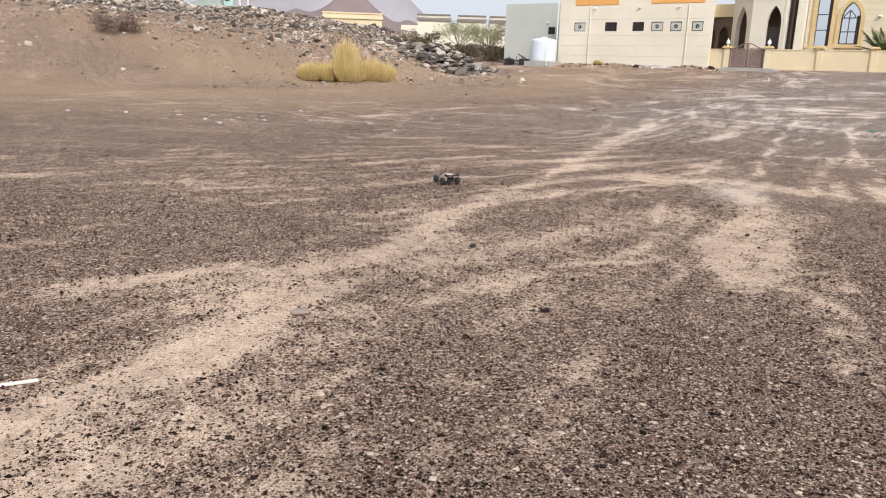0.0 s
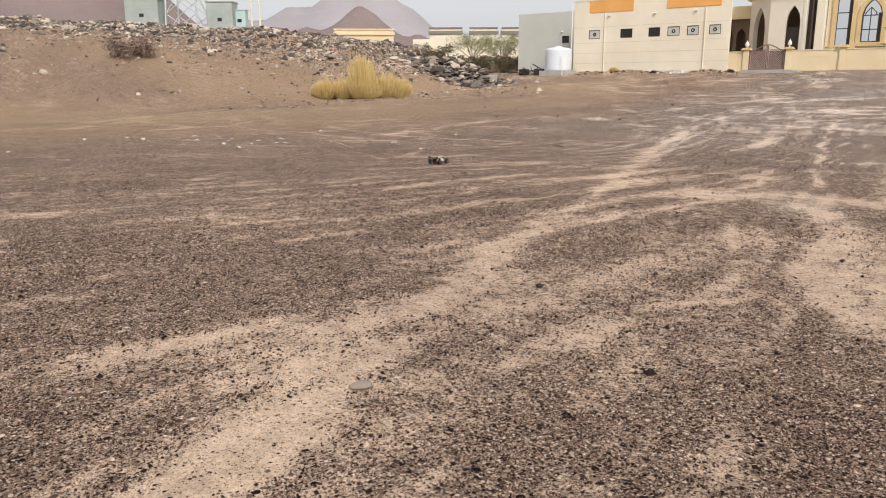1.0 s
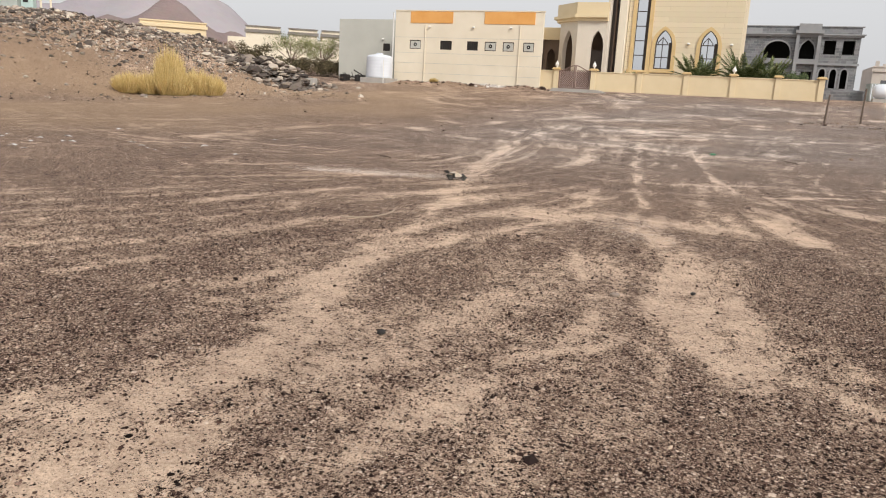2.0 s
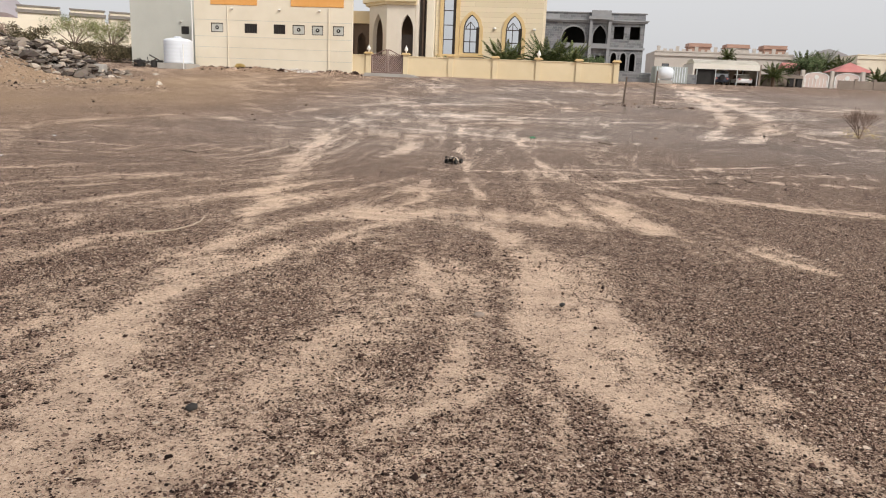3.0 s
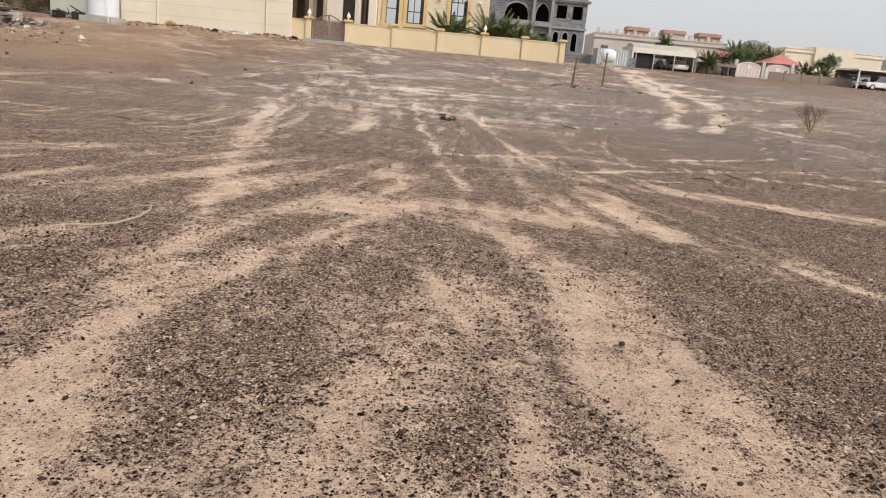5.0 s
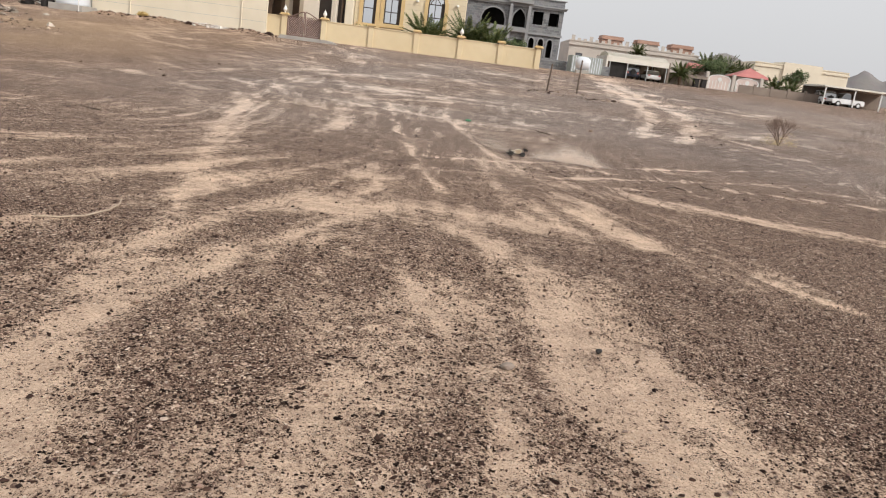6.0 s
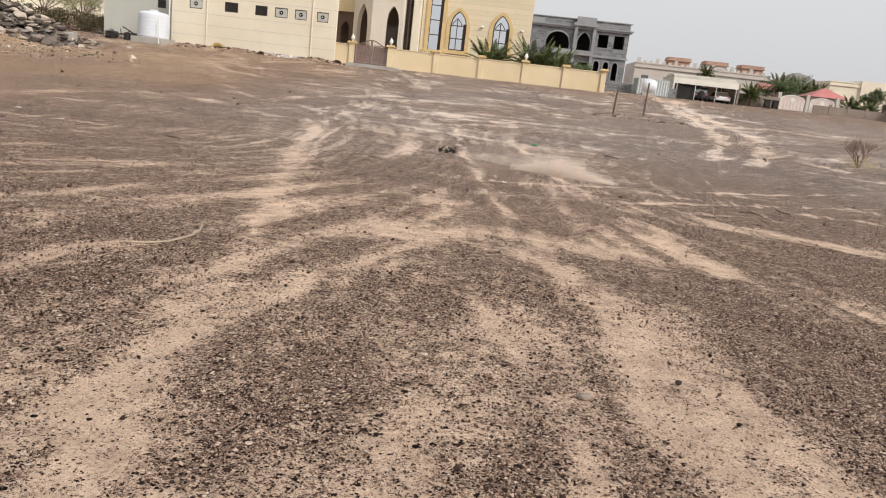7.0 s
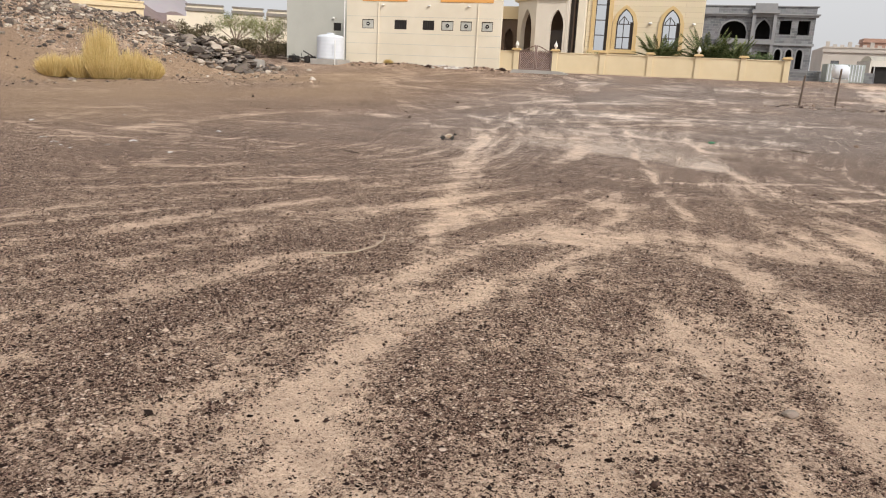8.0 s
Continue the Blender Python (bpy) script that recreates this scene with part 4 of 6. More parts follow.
        for i in range(5):
            j = (i + 1) % 5
            bm.faces.new((lo[i], lo[j], hi[j], hi[i]))
    part("portal_cornice", bm, BUFF, h, "moulded cream cornice")
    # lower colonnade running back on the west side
    # front and back walls carry the colonnade's shade in their brown
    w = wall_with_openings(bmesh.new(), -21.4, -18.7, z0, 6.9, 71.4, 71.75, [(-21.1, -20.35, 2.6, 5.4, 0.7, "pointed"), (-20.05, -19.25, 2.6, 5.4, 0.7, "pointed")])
    part("colonnade", w, SHADE_BROWN, h, "colonnade with its shade put into a brown colour")
    part("colonnade_back", boxes((-21.4, -18.7, 73.0, 73.2, z0, 7.0)), SHADE_BROWN, h)
    part("colonnade_roof", boxes((-21.7, -18.7, 71.1, 74.9, 6.9, 7.15), (-21.55, -18.7, 71.25, 74.8, 7.15, 8.0)), BUFF, h)


def build_boundary():
    """Piers, panels and the gate along the street side of the house."""
    piers = [-16.6, -13.55, -9.93, -6.43, -3.06, 0.03, 2.9]
    y = 61.9
    wall = thing("boundary_wall", "yellow-painted boundary wall with capped piers and recessed panels", "wall", (0, 0, 0))
    top = 4.02

    def pier(x, lamp):
        p = part("pier", boxes((x - 0.2, x + 0.2, y - 0.22, y + 0.22, 1.6, top - 0.16), bevel=0.015), BUFF, wall)
        c = part("cap", boxes((x - 0.34, x + 0.34, y - 0.36, y + 0.36, top - 0.16, top - 0.08), (x - 0.27, x + 0.27, y - 0.29, y + 0.29, top - 0.08, top), bevel=0.012), OCHRE, p)
        if lamp:
            part("lamp", lathe(bmesh.new(), [(0.05, top), (0.05, top + 0.1), (0.13, top + 0.16), (0.15, top + 0.26), (0.09, top + 0.42), (0.03, top + 0.5), (0.01, top + 0.6)], (x, y, 0), 12), LAMP, c, "white lamp on the cap")
    for k, x in enumerate(piers):
        pier(x, k in (0, 1, 4))
    low = 3.72
    spans = [(-17.9, -16.8)] + [(a + 0.2, b - 0.2) for a, b in zip(piers[1:], piers[2:])]
    for a, b in spans:
        p = part("panel", boxes((a, b, y - 0.1, y + 0.1, 1.6, low), bevel=0.01), BUFF, wall)
        part("coping", boxes((a, b, y - 0.15, y + 0.15, low, low + 0.07), bevel=0.01), BUFF, p)
        if b - a > 2:
            w = 0.05
            part("moulding", boxes((a + 0.3, b - 0.3, y - 0.112, y - 0.09, 3.28, 3.28 + w), (a + 0.3, b - 0.3, y - 0.112, y - 0.09, 2.62, 2.62 + w), (a + 0.3, a + 0.3 + w, y - 0.112, y - 0.09, 2.67, 3.28), (b - 0.3 - w, b - 0.3, y - 0.112, y - 0.09, 2.67, 3.28)), BUFF, p)
    part("return_wall", boxes((2.8, 3.0, y + 0.22, 84, 1.6, low)), BUFF, wall)
    g = thing("gate", "closed brown double-leaf lattice gate with an arched top", "gate", (0, 0, 0))
    for a, b, rise0, rise1 in ((-16.38, -15.09, 3.75, 4.22), (-15.06, -13.77, 4.22, 3.75)):
        leaf = part("leaf", boxes((a, a + 0.07, y - 0.04, y + 0.04, 2.38, rise0), (b - 0.07, b, y - 0.04, y + 0.04, 2.38, rise1), (a + 0.07, b - 0.07, y - 0.04, y + 0.04, 2.38, 2.48)), GATE, g)
        n = 10
        for k in range(n):
            u0, u1 = k / n, (k + 1) / n
            f = lambda u: rise0 + (rise1 - rise0) * (3 * u * u - 2 * u ** 3)
            part("top_rail", tube(bmesh.new(), (a + (b - a) * u0, y, f(u0)), (a + (b - a) * u1, y, f(u1)), 0.045, seg=6), GATE, leaf)
        bm = bmesh.new()
        rows_, cols_ = 8, 6
        for i in range(rows_):
            for j in range(cols_):
                cx, cz = a + 0.13 + (b - a - 0.26) * (j + 0.5) / cols_, 2.52 + 1.36 * (i + 0.5) / rows_
                for dx, dz in ((1, 1), (1, -1)):
                    tube(bm, (cx - 0.085 * dx, y, cz - 0.085 * dz), (cx + 0.085 * dx, y, cz + 0.085 * dz), 0.024, seg=4)
        part("lattice", bm, GATE, leaf)
        part("backing", boxes((a + 0.07, b - 0.07, y + 0.05, y + 0.06, 2.48, 3.75)), PINK, leaf, "pinkish sheet behind the lattice")
    bm = bmesh.new()
    prism(bm, [(-16.5, 2.1), (-12.0, 2.1), (-12.9, 2.34), (-16.3, 2.36)], 59.6, 61.7)
    tagged(part("gate_ramp", bm, CONCRETE), "pale concrete ramp in front of the gate", "ramp", kind="structure")


def build_villa():
    """The unfinished grey house of two storeys."""
    v = thing("grey_villa", "unfinished two-storey grey rendered villa with empty window openings", "house", (0, 0, 0))
    y0 = 97.0
    up = 7.0
    ground_holes = [(-0.4, 1.2, 3.2, 6.0, 0, "flat"), (3.0, 4.1, 3.2, 6.0, 0, "flat"), (4.85, 5.5, 4.25, 5.9, 0.45, "round"), (6.0, 6.65, 4.25, 5.9, 0.45, "round"), (7.1, 7.75, 4.25, 5.9, 0.45, "round")]
    upper = [(-1.2, 1.6, 7.4, 8.1, 1.2, "round"), (2.55, 4.1, 7.4, 8.3, 1.2, "pointed"), (5.0, 6.2, 7.95, 9.45, 0, "flat"), (6.9, 8.1, 7.95, 9.45, 0, "flat")]
    bm = wall_with_openings(bmesh.new(), -3.4, 8.6, 2.4, up, y0, y0 + 0.3, ground_holes)
    wall_with_openings(bm, -3.4, 8.6, up, 10.9, y0, y0 + 0.3, upper)
    box(bm, -3.4, -3.1, y0 + 0.3, 109, 2.4, 10.9)
    box(bm, 8.3, 8.6, y0 + 0.3, 109, 2.4, 10.9)
    box(bm, -3.1, 8.3, 108.7, 109, 2.4, 10.9)
    part("wall", bm, GREY, v)
    part("roof", boxes((-3.1, 8.3, y0 + 0.3, 108.7, 10.2, 10.4)), GREY, v)
    part("floor_slab", boxes((-3.1, 8.3, y0 + 0.3, 108.7, 6.7, 6.95)), GREY, v)
    # black sheet added behind the openings to paint the rooms as unlit
    part("unlit_backing", boxes((-3.1, 8.3, y0 + 3.5, y0 + 3.7, 2.4, 10.2)), DARK, v)
    part("string_course", boxes((2.0, 8.75, y0 - 0.2, y0 - 0.002, 6.75, 7.0)), GREY_TRIM, v)
    part("cornice", boxes((-3.7, 9.0, y0 - 0.4, y0 - 0.002, 10.0, 10.14), (-3.55, 8.85, y0 - 0.25, y0 - 0.002, 9.8, 10.0)), GREY_TRIM, v)
    part("parapet", boxes((-3.5, 8.8, y0 - 0.12, y0 + 0.32, 10.9, 11.0), (-3.5, -1.6, y0 - 0.3, y0 - 0.002, 10.14, 10.7)), GREY_TRIM, v)
    part("bay", boxes((2.05, 2.4, y0 - 0.55, y0 - 0.002, 2.4, 10.14), (4.25, 4.6, y0 - 0.55, y0 - 0.002, 2.4, 10.14), (1.9, 4.8, y0 - 0.75, y0 - 0.002, 10.14, 10.5), (2.4, 4.25, y0 - 0.55, y0 - 0.002, 6.8, 7.35), (2.2, 4.5, y0 - 0.6, y0 - 0.002, 10.5, 11.2)), GREY_TRIM, v)
    part("balcony", boxes((-1.5, 1.9, y0 - 0.45, y0 - 0.002, 6.8, 7.35)), GREY_TRIM, v)
    for a, b, s, sp, r, st in upper[:2] + ground_holes[2:]:
        part("arch_trim", arch_band(bmesh.new(), a, b, s, sp, r, st, 0.16, y0 - 0.07, y0 - 0.002), GREY_TRIM, v)
    part("plinth", boxes((3.4, 14.3, 92.0, 92.2, 2.3, 4.0), bevel=0.02), GREY, v)


def build_carport(name, label, x0, x1, y, z, posts, depth=7.5, height=2.2):
    c = thing(name, label, "carport", (x0, y, z))
    w = x1 - x0
    height = height - 0.25
    bm = bmesh.new()
    n, m = 12, 8
    rows_ = []
    for i in range(n + 1):
        u = i / n
        row = []
        for j in range(m + 1):
            zz = height + 1.2 * math.sin(math.pi * (0.06 + 0.88 * u)) ** 0.6 * 1.0
            row.append(bm.verts.new((w * j / m, depth * u, zz - 0.03 * math.sin(j * math.pi))))
        rows_.append(row)
    for a, b in zip(rows_, rows_[1:]):
        for j in range(m):
            bm.faces.new((a[j], a[j + 1], b[j + 1], b[j]))
    bmesh.ops.solidify(bm, geom=bm.faces[:], thickness=0.05)
    part("canopy", bm, CANVAS, c)
    part("valance", boxes((0, w, -0.03, 0.0, height - 0.1, height + 0.55)), CANVAS, c)
    for x in posts:
        part("post", tube(bmesh.new(), (x, 0.05, 0), (x, 0.05, height + 0.3), 0.06), STEEL, c)
        part("post", tube(bmesh.new(), (x, depth - 0.1, 0), (x, depth - 0.1, height + 0.3), 0.06), STEEL, c)
    # dark colour here stands for the deep shade under the canopy
    part("back_wall", boxes((0, w, depth, depth + 0.2, -0.2, height + 0.5)), SHADE_BROWN, c)
    part("side_wall", boxes((-0.2, 0, 0, depth, -0.2, height + 0.6)), CANVAS, c)
    part("side_wall", boxes((w, w + 0.2, 0, depth, -0.2, height + 0.6)), MUD, c)
    part("shade_sheet", boxes((posts[0] + 0.08, posts[1] - 0.08, 0.3, 0.33, 0.0, height + 0.1)), DARK, c, "dark sheet hung across one bay")
    return c


def build_car(name, label, paint, at, rz, kind="suv"):
    """A parked car: body, glasshouse, wheels and lights; its nose points along x."""
    c = thing(name, label, "car", at, rz)
    bm = bmesh.new()
    top = 1.0 if kind != "sedan" else 0.86
    prism(bm, [(-2.25, 0.35), (2.2, 0.35), (2.3, 0.6), (2.2, top - 0.1), (1.1, top), (-2.2, top), (-2.32, 0.7)], -0.9, 0.9)
    bmesh.ops.bevel(bm, geom=bm.edges[:], offset=0.07, segments=2, affect="EDGES")
    part("body", bm, paint, c)
    bm = bmesh.new()
    if kind == "pickup":
        outline, roof = [(-0.3, top), (1.1, top), (0.6, top + 0.62), (-0.2, top + 0.66)], (-0.1, 0.5, top + 0.66)
    elif kind == "sedan":
        outline, roof = [(-1.7, top), (1.0, top), (0.3, top + 0.5), (-1.1, top + 0.5)], (-1.05, 0.25, top + 0.5)
    else:
        outline, roof = [(-2.15, top), (1.05, top), (0.45, top + 0.66), (-2.0, top + 0.7)], (-1.95, 0.4, top + 0.69)
    prism(bm, outline, -0.78, 0.78)
    part("glasshouse", bm, CAR_GLASS, c)
    part("roof", boxes((roof[0], roof[1], -0.76, 0.76, roof[2], roof[2] + 0.06), bevel=0.02), paint, c)
    for x in (-1.4, 1.4):
        for y in (-0.82, 0.82):
            wheel = part("wheel", lathe(bmesh.new(), [(0.24, y - 0.11), (0.35, y - 0.1), (0.36, y), (0.35, y + 0.1), (0.24, y + 0.11)], (x, 0, 0.36), 16, "y"), RUBBER, c)
            part("rim", lathe(bmesh.new(), [(0.1, y - 0.13), (0.22, y - 0.12), (0.22, y + 0.12), (0.1, y + 0.13)], (x, 0, 0.36), 12, "y"), STEEL, wheel)
    for y in (-0.65, 0.65):
        part("headlight", boxes((2.2, 2.3, y - 0.16, y + 0.16, 0.62, 0.76), bevel=0.02), LAMP, c)
        part("tail_light", boxes((-2.36, -2.25, y - 0.12, y + 0.12, 0.7, 0.9), bevel=0.02), TILE_RED, c)
    part("bumper", boxes((2.2, 2.34, -0.85, 0.85, 0.35, 0.52), bevel=0.03), TRIM_BLACK, c)
    if kind == "suv":
        part("spare_wheel", lathe(bmesh.new(), [(0.2, -0.1), (0.33, -0.1), (0.33, 0.1), (0.2, 0.1)], (0, 0, 0), 14), RUBBER, c).matrix_basis = pose(-2.42, 0, 0.95, 0, 90, 0)
    return c


def build_far_villa(name, label, at, w, d, h, wall_mat, band_mat, merlons, rz=0, windows=3):
    v = thing(name, label, "house", at, rz)
    n = windows
    holes = [(w * (k + 0.5) / n - 0.55, w * (k + 0.5) / n + 0.55, 1.2, 2.6, 0, "flat") for k in range(n)]
    bm = wall_with_openings(bmesh.new(), 0, w, -0.6, h, 0, 0.25, holes)
    box(bm, 0, 0.25, 0.25, d, -0.6, h)
    box(bm, w - 0.25, w, 0.25, d, -0.6, h)
    box(bm, 0.25, w - 0.25, d - 0.25, d, -0.6, h)
    part("wall", bm, wall_mat, v)
    part("roof", boxes((0.25, w - 0.25, 0.25, d - 0.25, h - 0.5, h - 0.3)), wall_mat, v)
    part("parapet_band", boxes((-0.15, w + 0.15, -0.2, -0.002, h - 0.75, h - 0.4), (-0.1, w + 0.1, -0.12, -0.002, h - 0.12, h + 0.05)), band_mat, v)
    for a, b, s, t, _, _ in holes:
        win = part("window", boxes((a, b, 0.1, 0.14, s, s + 0.07), (a, b, 0.1, 0.14, t - 0.07, t), (a, a + 0.07, 0.1, 0.14, s + 0.07, t - 0.07), (b - 0.07, b, 0.1, 0.14, s + 0.07, t - 0.07)), BRONZE, v)
        part("pane", boxes((a + 0.07, b - 0.07, 0.115, 0.13, s + 0.07, t - 0.07)), CAR_GLASS, win)
    if merlons:
        k, x = 0, 0.2
        while x < w - 0.5:
            part("merlon", boxes((x, x + 0.5, -0.05, 0.2, h + 0.05, h + (0.75 if k % 3 == 0 else 0.35))), band_mat if k % 3 == 0 else wall_mat, v)
            x += 0.95
            k += 1
    return v


def build_roof_tower(v, x, y, w, h, mat, band):
    h = h - 0.35
    part("roof_room", boxes((x, x + w, y, y + w, h - 0.6, h + 1.45)), mat, v)
    part("roof_band", boxes((x - 0.2, x + w + 0.2, y - 0.2, y + w + 0.2, h + 1.45, h + 1.6), (x - 0.1, x + w + 0.1, y - 0.1, y + w + 0.1, h + 1.6, h + 2.0)), band, v)


# ---- plants ----
def frond_mesh(length, droop, rng):
    """One feather leaf: a bowed midrib with two rows of narrow leaflets."""
    bm = bmesh.new()
    n = 16
    pts = [Vector((length * k / n * (1 - 0.12 * droop * k / n), 0, length * (0.55 * k / n - droop * (k / n) ** 2))) for k in range(n + 1)]
    for a, b in zip(pts[::2], pts[2::2]):
        tube(bm, a, b, 0.018, 0.014, 4)
    for k in range(2, n + 1):
        for h in range(4):
            p = pts[k - 1].lerp(pts[k], h * 0.25)
            for sgn in (-1, 1):
                ln = length * 0.19 * math.sin(math.pi * (0.16 + 0.78 * k / n)) * rng.uniform(0.8, 1.15)
                tip = p + Vector((ln * 0.75, sgn * ln * 0.62, ln * rng.uniform(-0.35, 0.25)))
                side = Vector((0.015, -0.015 * sgn, 0.007))
                mid = p.lerp(tip, 0.45) + Vector((0, 0, 0.01))
                bm.faces.new([bm.verts.new(q) for q in (p, mid + side, tip, mid - side)])
    me = bpy.data.meshes.new("frond")
    bm.to_mesh(me)
    bm.free()
    return me


def build_palm(at, trunk, size, fronds, seed, label):
    rng = random.Random(seed)
    p = thing("date_palm", label, "palm tree", at, rng.uniform(0, 360), "date palms")
    bm = bmesh.new()
    n = max(3, int(trunk / 0.25))
    for k in range(n):
        z = trunk * k / n
        tube(bm, (0, 0, z - 0.1), (0, 0, z + trunk / n), 0.17, 0.22, 9)
    part("trunk", bm, BARK, p)
    meshes = [frond_mesh(size, d, rng) for d in (0.15, 0.4, 0.7, 1.0)]
    fronds = int(fronds * 1.7)
    for k in range(fronds):
        f = link("frond", meshes[min(3, int(4 * k / fronds))], FROND, p)
        f.matrix_basis = pose(0, 0, trunk, 0, -38 + 58 * k / fronds + rng.uniform(-7, 7), k * 137.5 + rng.uniform(-15, 15)) @ Matrix.Scale(rng.uniform(0.85, 1.1), 4)


def leaf_cloud(rng, blobs, count, size, thin=0.4):
    """Small leaves scattered through uneven clumps."""
    bm = bmesh.new()
    for _ in range(count):
        c, r = rng.choice(blobs)
        d = Vector((rng.gauss(0, 1), rng.gauss(0, 1), rng.gauss(0, 1))).normalized() * r * rng.uniform(0.25, 1.05) ** 0.6
        p = Vector(c) + d
        if p.z < 0.02:
            continue
        a = Vector((rng.gauss(0, 1), rng.gauss(0, 1), rng.gauss(0, 1))).normalized()
        b = a.orthogonal().normalized()
        s = size * rng.uniform(0.6, 1.4)
        bm.faces.new([bm.verts.new(q) for q in (p - a * s, p + b * s * thin, p + a * s, p - b * s * thin)])
    return bm


def build_tree(name, label, category, at, height, spread, seed, leaves, leaf=0.1, mat=LEAF, trunk_h=0.35, group=""):
    rng = random.Random(seed)
    t = thing(name, label, category, at, 0, group)
    bm, blobs = bmesh.new(), []
    fork = Vector((0, 0, height * trunk_h))
    tube(bm, (0, 0, -0.15), fork, 0.026 * height, 0.02 * height, 7)
    for k in range(9):
        a = k * 2.4 + rng.uniform(-0.4, 0.4)
        tip = fork + Vector((math.cos(a) * spread * rng.uniform(0.35, 0.8), math.sin(a) * spread * rng.uniform(0.35, 0.8), (height - fork.z) * rng.uniform(0.3, 0.8)))
        tube(bm, fork, tip, 0.014 * height, 0.008 * height, 5)
        for _ in range(2):
            tw = tip + Vector((rng.uniform(-1, 1), rng.uniform(-1, 1), rng.uniform(0.1, 0.7))) * spread * 0.3
            tube(bm, tip, tw, 0.008 * height, 0.003 * height, 4)
            blobs.append((tw, spread * rng.uniform(0.2, 0.34)))
        blobs.append((tip, spread * rng.uniform(0.22, 0.38)))
    part("trunk", bm, TWIG, t)
    part("crown", leaf_cloud(rng, blobs, leaves, leaf), mat, t)


def build_straw_bush(at, clumps, seed):
    """A dry yellow shrub of many fine upright stems."""
    rng = random.Random(seed)
    t = thing("dry_shrub", "rounded dry yellow shrub of fine straw stems on brown earth", "shrub", at)
    for x, y, r, h in clumps:
        bm = bmesh.new()
        for _ in range(2600):
            a, q = rng.uniform(0, math.tau), rng.uniform(0, 1) ** 0.5
            root = Vector((x + r * 0.55 * q * math.cos(a), y + r * 0.55 * q * math.sin(a), 0))
            tip = Vector((x + r * (q + rng.uniform(-0.15, 0.2)) * math.cos(a), y + r * (q + rng.uniform(-0.15, 0.2)) * math.sin(a), h * (1 - 0.34 * q * q) * rng.uniform(0.30, 1.0) ** 0.55 * (1.0 + 0.14 * math.sin(5 * a + x) + 0.1 * math.sin(11 * a))))
            mid = root.lerp(tip, 0.55) + Vector((rng.uniform(-0.1, 0.1), rng.uniform(-0.1, 0.1), 0.06))
            w = Vector((rng.uniform(-1, 1), rng.uniform(-1, 1), 0)).normalized() * 0.012
            lo, m0, m1, hi = bm.verts.new(root), bm.verts.new(mid + w), bm.verts.new(mid - w), bm.verts.new(tip)
            bm.faces.new((lo, m0, hi, m1))
        part("clump", bm, STRAW, t)


def build_thorn(at, seed):
    """The bare twiggy bush by the vehicle track."""
    rng = random.Random(seed)
    t = thing("bare_bush", "bare brown thorn bush in a patch of dry grass", "bush", at)
    bm = bmesh.new()

    def grow(p, d, ln, r, level):
        q = p + d * ln
        tube(bm, p, q, r, r * 0.7, 4)
        if level:
            for _ in range(3):
                grow(q, (d + Vector((rng.uniform(-0.7, 0.7), rng.uniform(-0.7, 0.7), rng.uniform(-0.1, 0.5)))).normalized(), ln * rng.uniform(0.5, 0.8), r * 0.6, level - 1)
    for _ in range(14):
        a = rng.uniform(0, math.tau)
        grow(Vector((0, 0, -0.03)), Vector((math.cos(a) * 0.5, math.sin(a) * 0.5, rng.uniform(0.8, 1.3))).normalized(), 0.40, 0.013, 4)
    part("crown", bm, TWIG, t)
    tagged(part("dry_grass", leaf_cloud(rng, [((0.2, -0.2, 0.0), 0.5), ((-0.3, 0.1, 0.0), 0.4)], 700, 0.05, 0.1), STRAW, t), kind="stuff")


